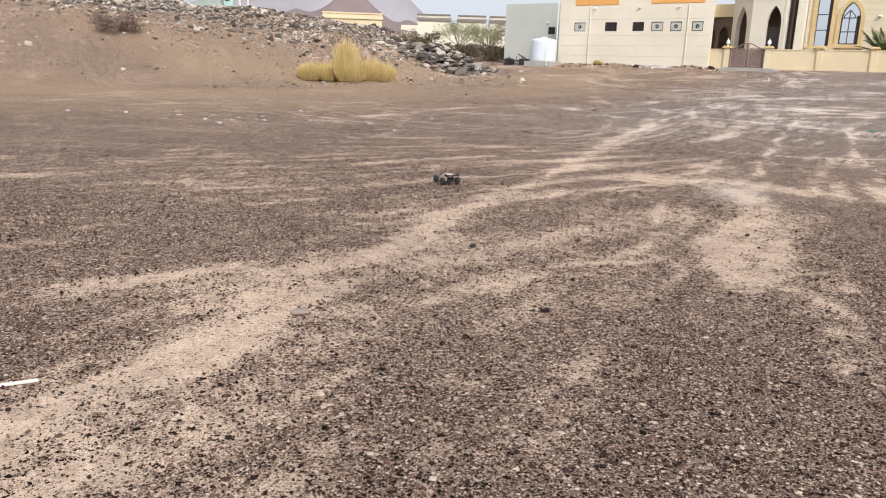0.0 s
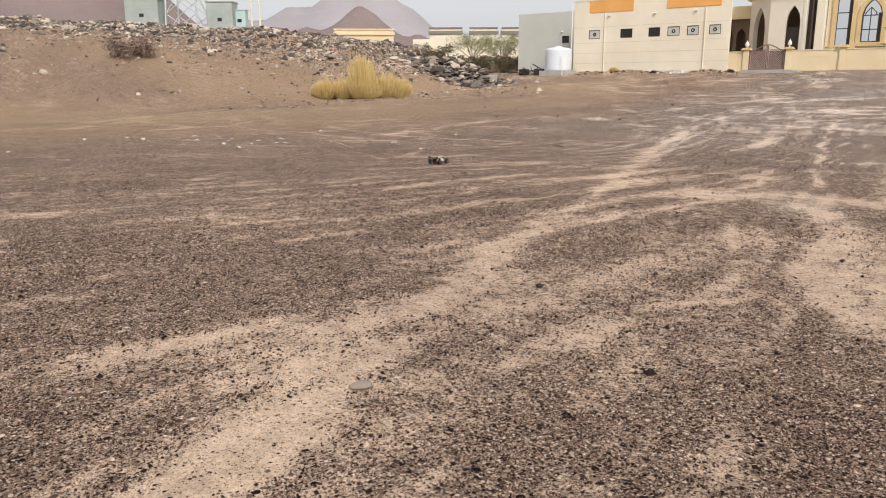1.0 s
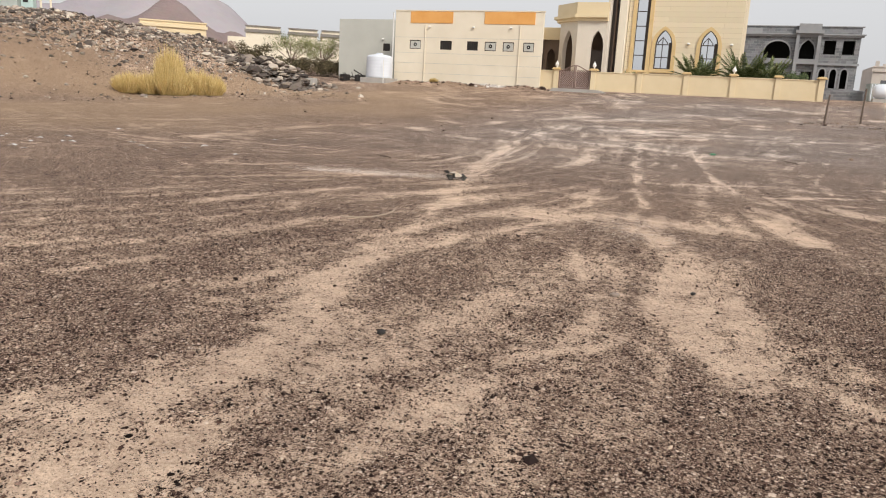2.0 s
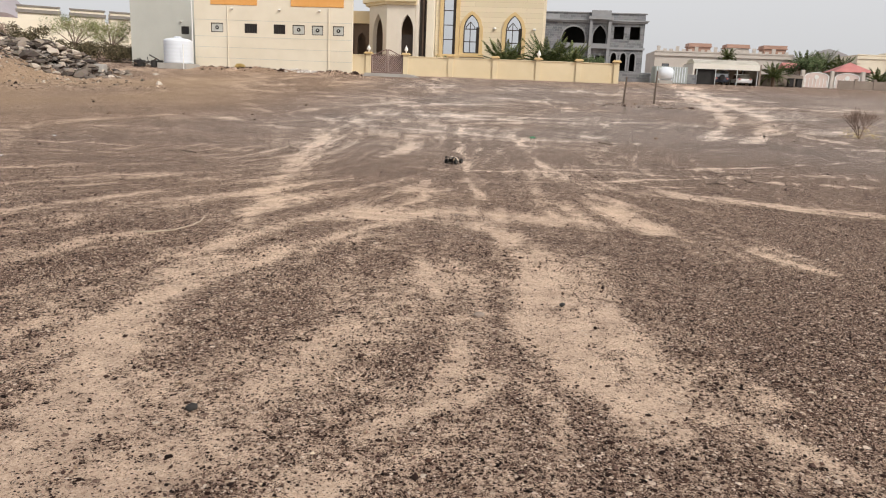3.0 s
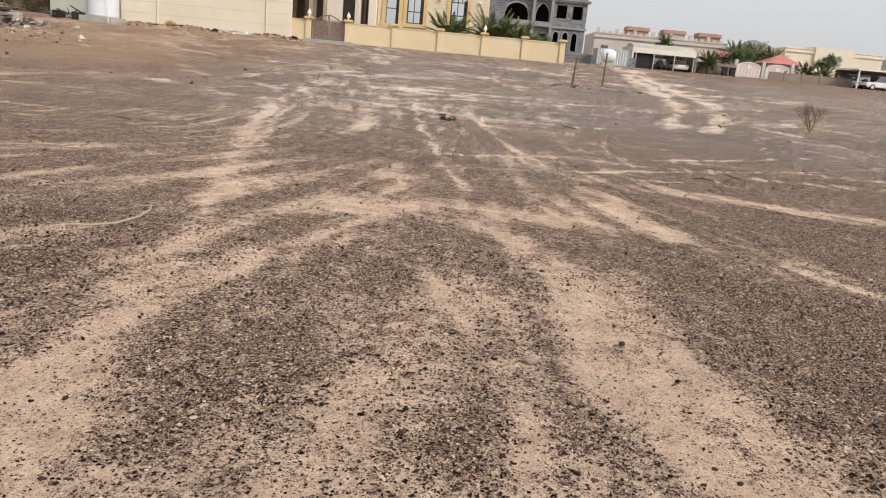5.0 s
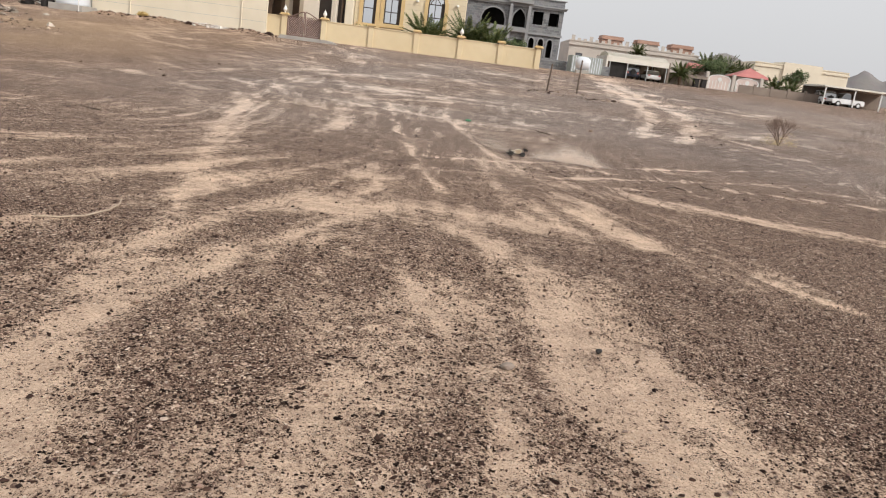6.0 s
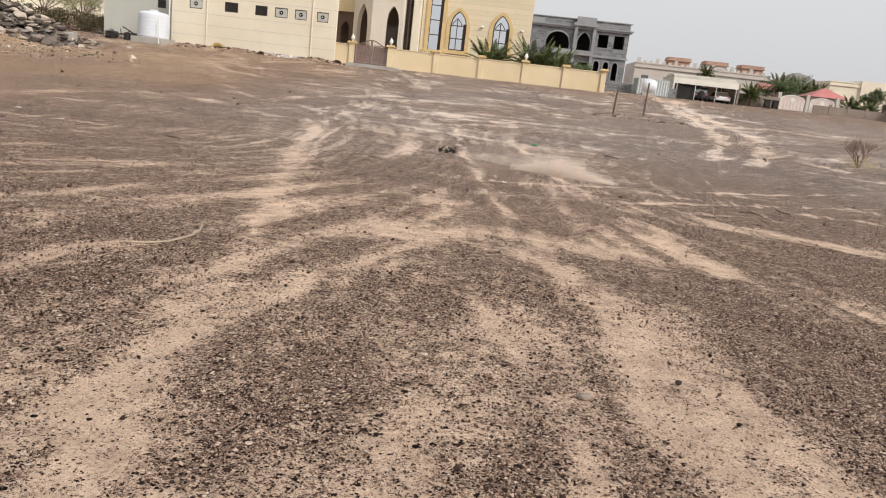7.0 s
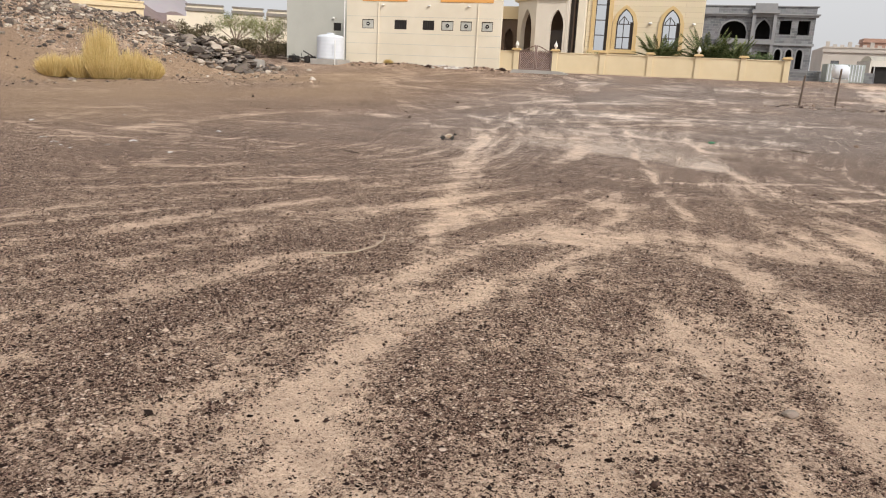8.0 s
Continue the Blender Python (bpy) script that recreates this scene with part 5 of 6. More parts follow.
# ---- the mast on the mound ----
def build_mast():
    x, y = -61.8, 44.0
    z = base_of(x, y)
    m = thing("telecom_mast", "white lattice telecom mast on the rubble mound", "mast", (x, y, z - 0.1), 33)
    legs = [(-1.5, -1.5), (1.5, -1.5), (1.5, 1.5), (-1.5, 1.5)]
    top = 12.0
    for a in legs:
        part("leg", tube(bmesh.new(), (a[0], a[1], 0), (a[0] * 0.7, a[1] * 0.7, top), 0.09, 0.07, 6), STEEL, m)
    for k in range(6):
        z0, z1 = k * 2.0, k * 2.0 + 2.0
        s0, s1 = 1 - 0.3 * z0 / top, 1 - 0.3 * z1 / top
        for i in range(4):
            a, b = legs[i], legs[(i + 1) % 4]
            part("brace", tube(bmesh.new(), (a[0] * s0, a[1] * s0, z0), (b[0] * s1, b[1] * s1, z1), 0.04, seg=4), STEEL, m)
            part("brace", tube(bmesh.new(), (b[0] * s0, b[1] * s0, z0), (a[0] * s1, a[1] * s1, z1), 0.04, seg=4), STEEL, m)
    for at, size, mat, label in (((-63.7, 41.0), (3.0, 2.0, 2.8), CABINET, "grey-green equipment shelter standing beside the mast"), ((-59.8, 46.4), (2.4, 1.8, 3.0), CABINET, "grey-green equipment cabinet behind the rubble"), ((-58.9, 47.8), (1.1, 1.0, 2.4), TEAL, "pale teal equipment cabinet behind the rubble")):
        zz = base_of(*at) - 0.1
        c = thing("equipment_cabinet", label, "cabinet", (at[0], at[1], zz), 35)
        w, d, h = size
        part("body", boxes((-w / 2, w / 2, -d / 2, d / 2, 0.1, h), bevel=0.03), mat, c)
        part("roof", boxes((-w / 2 - 0.08, w / 2 + 0.08, -d / 2 - 0.08, d / 2 + 0.08, h, h + 0.08)), mat, c)
        part("base", boxes((-w / 2 - 0.1, w / 2 + 0.1, -d / 2 - 0.1, d / 2 + 0.1, -0.4, 0.1)), CONCRETE, c)
        door = part("door", boxes((-0.42, 0.42, -d / 2 - 0.03, -d / 2 + 0.01, 0.15, min(h - 0.2, 2.1))), mat, c)
        part("vent", boxes((-0.2, 0.2, -d / 2 - 0.05, -d / 2 - 0.032, 1.3, 1.6)), DARK, door)
    for dx in (0.0, 0.75):
        p = thing("cable_pole", "cream-painted steel pole beside the cabinets", "pole", (-58.2 + dx * 0.62, 48.5 + dx * 0.78, base_of(-58.2, 48.5) - 0.2), group="cable poles")
        part("pole", tube(bmesh.new(), (0, 0, 0), (0, 0, 6.5), 0.09), CREAM, p)


def build_posts():
    for x, y, h, lean in ((2.14, 45.5, 1.5, 2), (3.94, 46.5, 1.85, 1)):
        z = base_of(x, y)
        p = thing("fence_post", "thin weathered wooden post standing in the gravel", "post", (x, y, z), 0, "lone posts")
        part("post", tube(bmesh.new(), (0, 0, -0.15), (0.04 * lean, 0, h), 0.05, 0.045, 7), WOOD, p)
    rng = np.random.default_rng(15)
    a = rng.uniform(0, math.tau, 170)
    x, y = 3.6 + 2.4 * np.cos(a) * rng.uniform(0.6, 1.05, 170), 44.6 + 1.6 * np.sin(a) * rng.uniform(0.6, 1.05, 170)
    scatter("stone_ring", "low ring of stones and soil round the posts", "stones", PEBBLE, x, y, np.clip(0.036 * np.exp(rng.normal(0, 0.45, 170)), 0.015, 0.10), rng, 20, 0.3)


# ---- litter on the near ground ----
def build_field_stones():
    """The larger stones close to the path, each by itself."""
    pick = random.Random(21)
    field = thing("field_stones", "loose brown stones lying singly on the gravel", "stones")
    spots = []
    for _ in range(300):
        x, y = pick.uniform(-7.5, 0.8), 1.6 + 9.0 * pick.random() ** 0.9
        size = min(0.04, 0.015 * math.exp(pick.gauss(0, 0.3)))
        spots.append((x, y, base_of(x, y) + size * 0.12, size))
    set_stones(field, spots, [stone_mesh(30 + k, 0.62) for k in range(6)], FIELD_STONE, pick)


def build_litter():
    def lying(name, label, category, at, rz, bm, mat):
        t = thing(name, label, category, (at[0], at[1], base_of(*at)), rz)
        part(name.split("_")[-1], bm, mat, t)
    bm = bmesh.new()
    pts = [(-5.80, 8.90), (-5.64, 8.96), (-5.50, 9.10), (-5.43, 9.36), (-5.46, 9.62), (-5.53, 9.82)]
    for a, b in zip(pts, pts[1:]):
        tube(bm, (a[0], a[1], base_of(*a) + 0.015), (b[0], b[1], base_of(*b) + 0.015), 0.008, 0.007, 6)
    t = thing("curved_cane", "pale curved strip of cane lying on the sand", "cane", (0, 0, 0))
    part("cane", bm, WOOD_PALE, t)
    for name, label, at, size, mat in (("grey_stone", "flat grey stone on the gravel", (-2.2, 7.12), (0.045, 0.032, 0.022), MUD), ("flat_stone", "flat pale-edged stone half sunk in the gravel", (-3.2, 3.02), (0.07, 0.04, 0.022), MUD), ("dark_stone", "small dark stone on the gravel", (-3.4, 5.3), (0.03, 0.025, 0.02), TRIM_BLACK), ("dark_stone", "small dark stone on the sand", (-1.62, 7.55), (0.03, 0.02, 0.015), TRIM_BLACK)):
        bm = bmesh.new()
        bmesh.ops.create_icosphere(bm, subdivisions=2, radius=1)
        rng = random.Random(len(label))
        for v in bm.verts:
            v.co = Vector((v.co.x * size[0], v.co.y * size[1], v.co.z * size[2])) * rng.uniform(0.85, 1.12)
        t = thing(name, label, "stone", (at[0], at[1], base_of(*at) + size[2] * 0.55), rng.uniform(0, 180))
        part("stone", bm, mat, t)
    lying("wood_stick", "short pale split stick on the sand", "stick", (-3.46, 1.45), 62, boxes((-0.085, 0.085, -0.009, 0.009, 0.0, 0.014), bevel=0.003), CANVAS)
    bm = bmesh.new()
    lathe(bm, [(0.01, 0.0), (0.028, 0.02), (0.03, 0.06), (0.03, 0.11), (0.016, 0.16), (0.01, 0.18)], seg=12)
    bmesh.ops.rotate(bm, verts=bm.verts, matrix=Matrix.Rotation(radians(90), 3, "Y"))
    bmesh.ops.translate(bm, verts=bm.verts, vec=(-0.09, 0, 0.028))
    lying("green_bottle", "crushed green plastic bottle on the gravel", "bottle", (-2.3, 24.7), 20, bm, GREEN)
    rng = random.Random(9)
    for k in range(34):
        x, y = rng.gauss(-17, 3.2), rng.gauss(13.6, 2.2)
        t = thing("paper_scrap", "small white scrap of paper on dark gravel", "litter", (x, y, base_of(x, y) + 0.004), rng.uniform(0, 360), "scraps of paper")
        s = rng.uniform(0.03, 0.09)
        bm = bmesh.new()
        a = [bm.verts.new(q) for q in ((-s, -s * 0.5, 0.0), (0, -s * 0.6, s * 0.4), (s, -s * 0.4, 0.01), (s * 0.9, s * 0.6, s * 0.2), (0, s * 0.5, s * 0.5), (-s, s * 0.6, 0.02))]
        bm.faces.new((a[0], a[1], a[4], a[5]))
        bm.faces.new((a[1], a[2], a[3], a[4]))
        bmesh.ops.solidify(bm, geom=bm.faces[:], thickness=0.004)
        part("scrap", bm, WHITE, t)
    for k, (x, y, w) in enumerate(((1.2, 15.9, 0.22), (1.9, 16.4, 0.2), (5.2, 33.5, 0.5), (-0.2, 23.9, 0.35), (-9.0, 16.4, 0.2))):
        t = thing("driftwood_branch", "dark dry branch lying on the gravel", "branch", (x, y, base_of(x, y) + 0.02), 10 + 40 * k)
        bm = bmesh.new()
        tube(bm, (-w * 0.8, 0, 0), (0, 0.05, 0.02), 0.010, 0.014, 6)
        tube(bm, (0, 0.05, 0.02), (w * 0.8, -0.04, 0), 0.014, 0.007, 6)
        tube(bm, (0, 0.05, 0.02), (w * 0.5, 0.2, 0.05), 0.014, 0.006, 5)
        part("branch", bm, WOOD, t)


# ---- the model buggy ----
def build_buggy():
    """A radio-controlled off-road buggy, its nose along x."""
    c = thing("rc_buggy", "radio-controlled off-road buggy with a patterned shell and black tyres", "toy car")
    bm = bmesh.new()
    prism(bm, [(-0.20, 0.045), (0.20, 0.045), (0.245, 0.07), (0.20, 0.075), (-0.20, 0.075)], -0.055, 0.055)
    part("chassis", bm, TRIM_BLACK, c)
    bm = bmesh.new()
    rng = random.Random(2)
    stations = [(0.235, 0.045, 0.075, 0.10), (0.15, 0.075, 0.075, 0.125), (0.08, 0.10, 0.075, 0.15), (0.03, 0.105, 0.075, 0.185), (-0.05, 0.10, 0.075, 0.205), (-0.12, 0.09, 0.075, 0.185), (-0.19, 0.07, 0.08, 0.145)]
    for a, b in zip(stations, stations[1:]):
        for lo, hi in ((-1.0, -0.35), (-0.35, 0.3), (0.3, 1.0)):
            q = []
            for x, w, z0, z1 in (a, b):
                for s in (lo, hi):
                    q.append((x, s * w, z1 - 0.02 * s * s))
            bm.faces.new([bm.verts.new(q[i]) for i in (0, 1, 3, 2)])
        for s in (-1, 1):
            bm.faces.new([bm.verts.new(p) for p in ((a[0], s * a[1], a[3] - 0.02), (b[0], s * b[1], b[3] - 0.02), (b[0], s * b[1] * 1.15, b[2]), (a[0], s * a[1] * 1.15, a[2]))])
    bmesh.ops.solidify(bm, geom=bm.faces[:], thickness=0.003)
    part("shell", bm, SHELL, c, "tan, white and black patterned shell")
    part("windscreen", prism(bmesh.new(), [(0.075, 0.138), (0.02, 0.172), (0.015, 0.168), (0.07, 0.134)], -0.05, 0.05), DARK, c)
    w = part("wing", boxes((-0.285, -0.205, -0.12, 0.12, 0.185, 0.192), bevel=0.002), TRIM_BLACK, c)
    for s in (-1, 1):
        part("wing_end", boxes((-0.295, -0.195, s * 0.122 - 0.003, s * 0.122 + 0.003, 0.165, 0.215)), TRIM_BLACK, w)
        part("wing_strut", tube(bmesh.new(), (-0.17, s * 0.03, 0.08), (-0.245, s * 0.03, 0.186), 0.006, seg=6), TRIM_BLACK, w)
    part("bumper", boxes((0.235, 0.275, -0.06, 0.06, 0.05, 0.075), bevel=0.006), TRIM_BLACK, c)
    for x in (-0.165, 0.165):
        part("shock_tower", boxes((x - 0.004, x + 0.004, -0.07, 0.07, 0.07, 0.165)), TRIM_BLACK, c)
        for s in (-1, 1):
            part("shock", tube(bmesh.new(), (x + 0.015, s * 0.065, 0.155), (x + 0.015, s * 0.10, 0.07), 0.011, 0.009, 8), RIM, c)
            part("arm", tube(bmesh.new(), (x, s * 0.04, 0.06), (x, s * 0.13, 0.062), 0.009, seg=6), TRIM_BLACK, c)
            y = s * 0.15
            bm = lathe(bmesh.new(), [(0.036, -0.032), (0.056, -0.033), (0.063, -0.024), (0.065, 0.0), (0.063, 0.024), (0.056, 0.033), (0.036, 0.032)], (0, 0, 0), 22, "y")
            for k in range(16):
                a = k * math.tau / 16
                for yy in (-0.016, 0.016):
                    p = Vector((0.063 * math.cos(a + yy), yy, 0.063 * math.sin(a + yy)))
                    tube(bm, p * 0.97, Vector((p.x * 1.11, yy, p.z * 1.11)), 0.006, 0.005, 4)
            wheel = part("wheel", bm, RUBBER, c, "black knobbly tyre")
            wheel.matrix_basis = pose(x, y, 0.068)
            part("rim", lathe(bmesh.new(), [(0.008, -0.03), (0.037, -0.033), (0.037, 0.033), (0.008, 0.03)], (0, 0, 0), 14, "y"), RIM, wheel)
    size = Matrix.Scale(0.72, 4)
    part("aerial", tube(bmesh.new(), (-0.08, 0.05, 0.15), (-0.12, 0.05, 0.29), 0.002, seg=4), TRIM_BLACK, c)
    for me in {o.data for o in c.children_recursive}:
        me.transform(size)
    for o in c.children:
        o.location = o.location * 0.72
    return c


def build_dust(label, puffs, grains, seed, grain=0.0042):
    """A cloud of fine grains in soft billows (x, y, z, then their spread); it lies along x."""
    rng = np.random.default_rng(seed)
    rows = np.array(puffs, float)
    share = rows[:, 3] * rows[:, 5]
    pick = rng.choice(len(rows), grains, p=share / share.sum())
    p0 = rows[pick, :3] + rng.normal(0, 1, (grains, 3)) * rows[pick, 3:]
    p0[:, 2] = np.abs(p0[:, 2])
    billow = lattice(p0[:, 0] * 4.0, p0[:, 2] * 5 + p0[:, 1] * 2, seed) + 0.6 * lattice(p0[:, 0] * 9, p0[:, 2] * 11, seed + 1)
    p0 = p0[rng.uniform(-1.5, 0.9, grains) < billow + 0.25]
    n = len(p0)
    tet = np.array([(1, 1, 1), (-1, -1, 1), (-1, 1, -1), (1, -1, -1)], float) * 0.6
    size = grain * rng.uniform(0.5, 1.4, n)
    p = p0[:, None] + tet[None] * size[:, None, None] * rng.choice([-1, 1], (n, 1, 3))
    faces = (np.array([(0, 1, 2), (0, 3, 1), (0, 2, 3), (1, 3, 2)])[None] + (np.arange(n) * 4)[:, None, None]).reshape(-1, 3)
    me = bpy.data.meshes.new("dust_cloud")
    me.from_pydata(p.reshape(-1, 3).tolist(), [], faces.tolist())
    return tagged(link("dust_cloud", me, DUST), label, "dust", "dust clouds", "stuff")


# ---- put together ----
build_ground()
build_pebbles()
build_rubble()
build_hill("hill_near", "small brown rocky hill behind the houses", HILL, (-237, 259), 95, [(-236, 259, 33.5, 62), (-255, 245, 25, 70), (-215, 275, 24, 60)], 0.10, 71)
build_hill("hill_west", "brown stony hillside behind the mound", HILL, (-217, 78), 130, [(-204, 109, 44, 62), (-217, 78, 42, 75), (-225, 47, 40, 85)], 0.10, 83)
build_hill("mountain_far", "hazy grey-mauve mountain ridge in the distance", FAR_HILL, (-1010, 1110), 620, [(-985, 1125, 185, 260), (-1040, 1075, 178, 280), (-1100, 1020, 150, 280), (-1180, 930, 138, 300), (-940, 1160, 150, 190)], 0.07, 75)
build_hill("mountain_east", "low hazy hills on the horizon", EAST_HILL, (180, 470), 120, [(156, 478, 33.5, 75), (138, 484, 30, 60), (180, 470, 29, 60), (228, 447, 30, 60), (250, 440, 32, 70)], 0.08, 79)
build_annex()
build_tank()
build_house()
build_boundary()
build_villa()
build_mast()
build_posts()

# the row of houses and carports to the east
z = base_of(19, 100)
build_carport("carport", "cream canvas carport with two parked cars", 15.4, 23.1, 100, z, (0.3, 2.55, 5.1, 7.5))
build_car("parked_suv", "dark blue off-road car parked under the canvas carport", CAR_DARK, (18.9, 103.0, z), 90, "suv")
build_car("parked_sedan", "white saloon car parked under the canvas carport", CAR_WHITE, (21.6, 102.7, z), 90, "sedan")
v = build_far_villa("walled_villa", "pale villa with a toothed parapet and terracotta roof rooms", (13.6, 125, base_of(20, 125)), 20.5, 12, 4.5, ROSE, ROSE, True, windows=6)
for x, m in ((5.2, TERRACOTTA), (10.9, ROSE), (16.4, TERRACOTTA)):
    build_roof_tower(v, x, 1.0, 3.2, 4.2, m, TERRACOTTA)
v = build_far_villa("cream_villa", "long cream villa of one tall storey", (52.5, 150, base_of(60, 150)), 18, 12, 5.6, CREAM, CREAM, False, windows=5)
part("upper_block", boxes((5.4, 12.7, -0.4, 5, -0.5, 6.1)), CREAM, v)
build_far_villa("far_yellow_house", "low yellow house beyond the rubble mound", (-70.6, 72.3, base_of(-68, 75)), 7.6, 6, 8.35 - base_of(-68, 75), BUFF, BUFF, False, 42, 3)
for k, (x, y, w) in enumerate(((-58.6, 76.8, 4.0), (-54.6, 79.9, 3.4), (-51.4, 82.3, 3.4))):
    build_far_villa("brown_parapet_house", "cream house with a dark flat parapet beyond a wall", (x, y, base_of(x, y)), w, 6, 8.2 - base_of(x, y), CREAM, SLATE, False, 34, 2)
w = thing("compound_wall", "long cream compound wall beyond the waste ground", "wall", (-58.9, 74.6, base_of(-54, 77)), 34)
part("wall", boxes((-0.5, 14, 0, 0.25, -1.2, 6.75 - base_of(-54, 77))), CREAM, w)

w = thing("villa_gate", "white ornamental double gate between brown piers", "gate", (29.6, 105, base_of(33, 105)))
for a, b in ((0.3, 3.3), (4.0, 7.0)):
    leaf = part("leaf", arch_panel(bmesh.new(), a, b, 0.05, 1.5, 0.45, "round", 0.0, 0.06), PINK, w)
    part("border", arch_band(bmesh.new(), a + 0.12, b - 0.12, 0.1, 1.45, 0.42, "round", 0.14, -0.05, -0.002), WHITE, leaf, "white scrolled border")
    part("roundel", lathe(bmesh.new(), [(0.28, -0.05), (0.28, -0.002)], ((a + b) / 2, 0, 1.35), 14, "y"), WHITE, leaf)
    for k in range(7):
        x = a + (b - a) * (k + 0.5) / 7
        part("bar", boxes((x - 0.04, x + 0.04, -0.03, -0.002, 0.1, 1.2)), WHITE, leaf)
for x in (-0.1, 3.45, 7.15):
    part("pier", boxes((x, x + 0.4, -0.15, 0.3, -0.3, 2.2), bevel=0.02), ROSE, w)
w = thing("garden_wall", "low brown block wall along the street", "wall", (33.6, 103.6, base_of(38, 104)), -3)
for k in range(6):
    part("panel", boxes((k * 2.2, k * 2.2 + 1.9, 0, 0.2, -0.4, 1.05)), MUD, w)
    part("pier", boxes((k * 2.2 + 1.9, k * 2.2 + 2.2, -0.06, 0.26, -0.4, 1.3)), MUD, w)
w = thing("street_wall", "brown block wall behind shrubs", "wall", (23.3, 103.5, base_of(26, 103)))
part("panel", boxes((0, 6.0, 0, 0.2, -0.4, 1.5)), MUD, w)
p = thing("pavilion", "small garden pavilion with a red tiled roof", "pavilion", (37.3, 109.5, base_of(36, 109) - 0.25))
part("wall", boxes((-2.0, 2.2, 0, 3.5, -0.3, 2.4)), ROSE, p)
bm = bmesh.new()
a = [bm.verts.new(q) for q in ((-2.5, -0.5, 2.4), (2.7, -0.5, 2.4), (2.7, 4.0, 2.4), (-2.5, 4.0, 2.4), (0.1, 1.75, 3.75))]
for f in ((0, 1, 4), (1, 2, 4), (2, 3, 4), (3, 0, 4), (0, 3, 2, 1)):
    bm.faces.new([a[i] for i in f])
part("roof", bm, TILE_RED, p)
p = thing("porch", "house porch with a red tiled roof", "porch", (30.6, 112, base_of(30.6, 112) - 0.5))
part("wall", boxes((-1.0, 1.0, 0, 3.0, -0.3, 2.9)), ROSE, p)
bm = bmesh.new()
a = [bm.verts.new(q) for q in ((-1.3, -0.4, 2.9), (1.3, -0.4, 2.9), (1.3, 3.4, 2.9), (-1.3, 3.4, 2.9), (-1.3, 1.5, 3.7), (1.3, 1.5, 3.7))]
for f in ((0, 1, 5, 4), (2, 3, 4, 5), (1, 2, 5), (3, 0, 4), (0, 3, 2, 1)):
    bm.faces.new([a[i] for i in f])
part("roof", bm, TILE_RED, p)
z = base_of(46, 100)
c = thing("flat_carport", "low flat-roofed carport with white posts", "carport", (44.2, 100.5, z))
part("roof", boxes((-1.0, 9.5, 0, 6, 2.25, 2.45)), CANVAS, c)
for x in (-0.8, 3.0, 6.4, 9.2):
    part("post", boxes((x, x + 0.14, 0.1, 0.24, -0.1, 2.25)), WHITE, c)
part("back_wall", boxes((-1.0, 9.5, 6, 6.2, -0.3, 2.3)), MUD, c)
build_car("parked_pickup", "white pickup parked under the flat carport", CAR_WHITE, (46.6, 101.6, z), 188, "pickup")
build_car("parked_white_suv", "white off-road car parked beside a garden wall", CAR_WHITE, (44.8, 104.0, z), 90, "suv")
z = base_of(8.6, 76)
t = thing("round_tank", "white horizontal water tank on a stand", "water tank", (8.6, 76, z))
part("tank", lathe(bmesh.new(), [(0.2, -0.82), (0.5, -0.74), (0.68, -0.5), (0.74, 0.0), (0.68, 0.5), (0.5, 0.74), (0.2, 0.82)], (0, 0, 0), 20, "y"), PLASTIC, t, smooth=True).matrix_basis = pose(0, 0, 0.92, 0, 0, 90) @ Matrix.Scale(0.85, 4)
part("stand", boxes((-0.6, 0.6, -0.5, 0.5, -0.3, 0.3)), CONCRETE, t)
s = thing("white_container", "grey-white container with ribbed sides", "container", (8.9, 86, base_of(10, 86)), 4)
part("body", boxes((0, 3.4, 0, 2.2, 0.02, 1.75), bevel=0.03), CABINET, s)
for k in range(12):
    part("rib", boxes((0.12 + k * 0.27, 0.2 + k * 0.27, -0.04, -0.002, 0.1, 1.7)), PLASTIC, s)
w = thing("site_wall", "low grey block wall beside the unfinished villa", "wall", (3.2, 88, base_of(6, 88)))
part("panel", boxes((0, 5.4, 0, 0.2, -0.4, 0.95)), GREY, w)

for k, x in enumerate((27.6, 28.6)):
    b = thing("waste_bin", "dark wheeled waste bin beside the street wall", "bin", (x, 102.6, base_of(x, 102.6)), 0, "waste bins")
    part("body", boxes((-0.32, 0.32, -0.35, 0.35, 0.08, 1.0), bevel=0.04), TRIM_BLACK, b)
    part("lid", boxes((-0.36, 0.36, -0.4, 0.38, 1.0, 1.09), bevel=0.02), TRIM_BLACK, b)
    for y in (-0.2, 0.2):
        part("wheel", lathe(bmesh.new(), [(0.04, y - 0.04), (0.1, y - 0.04), (0.1, y + 0.04), (0.04, y + 0.04)], (0.28, 0, 0.1), 10, "y"), RUBBER, b)

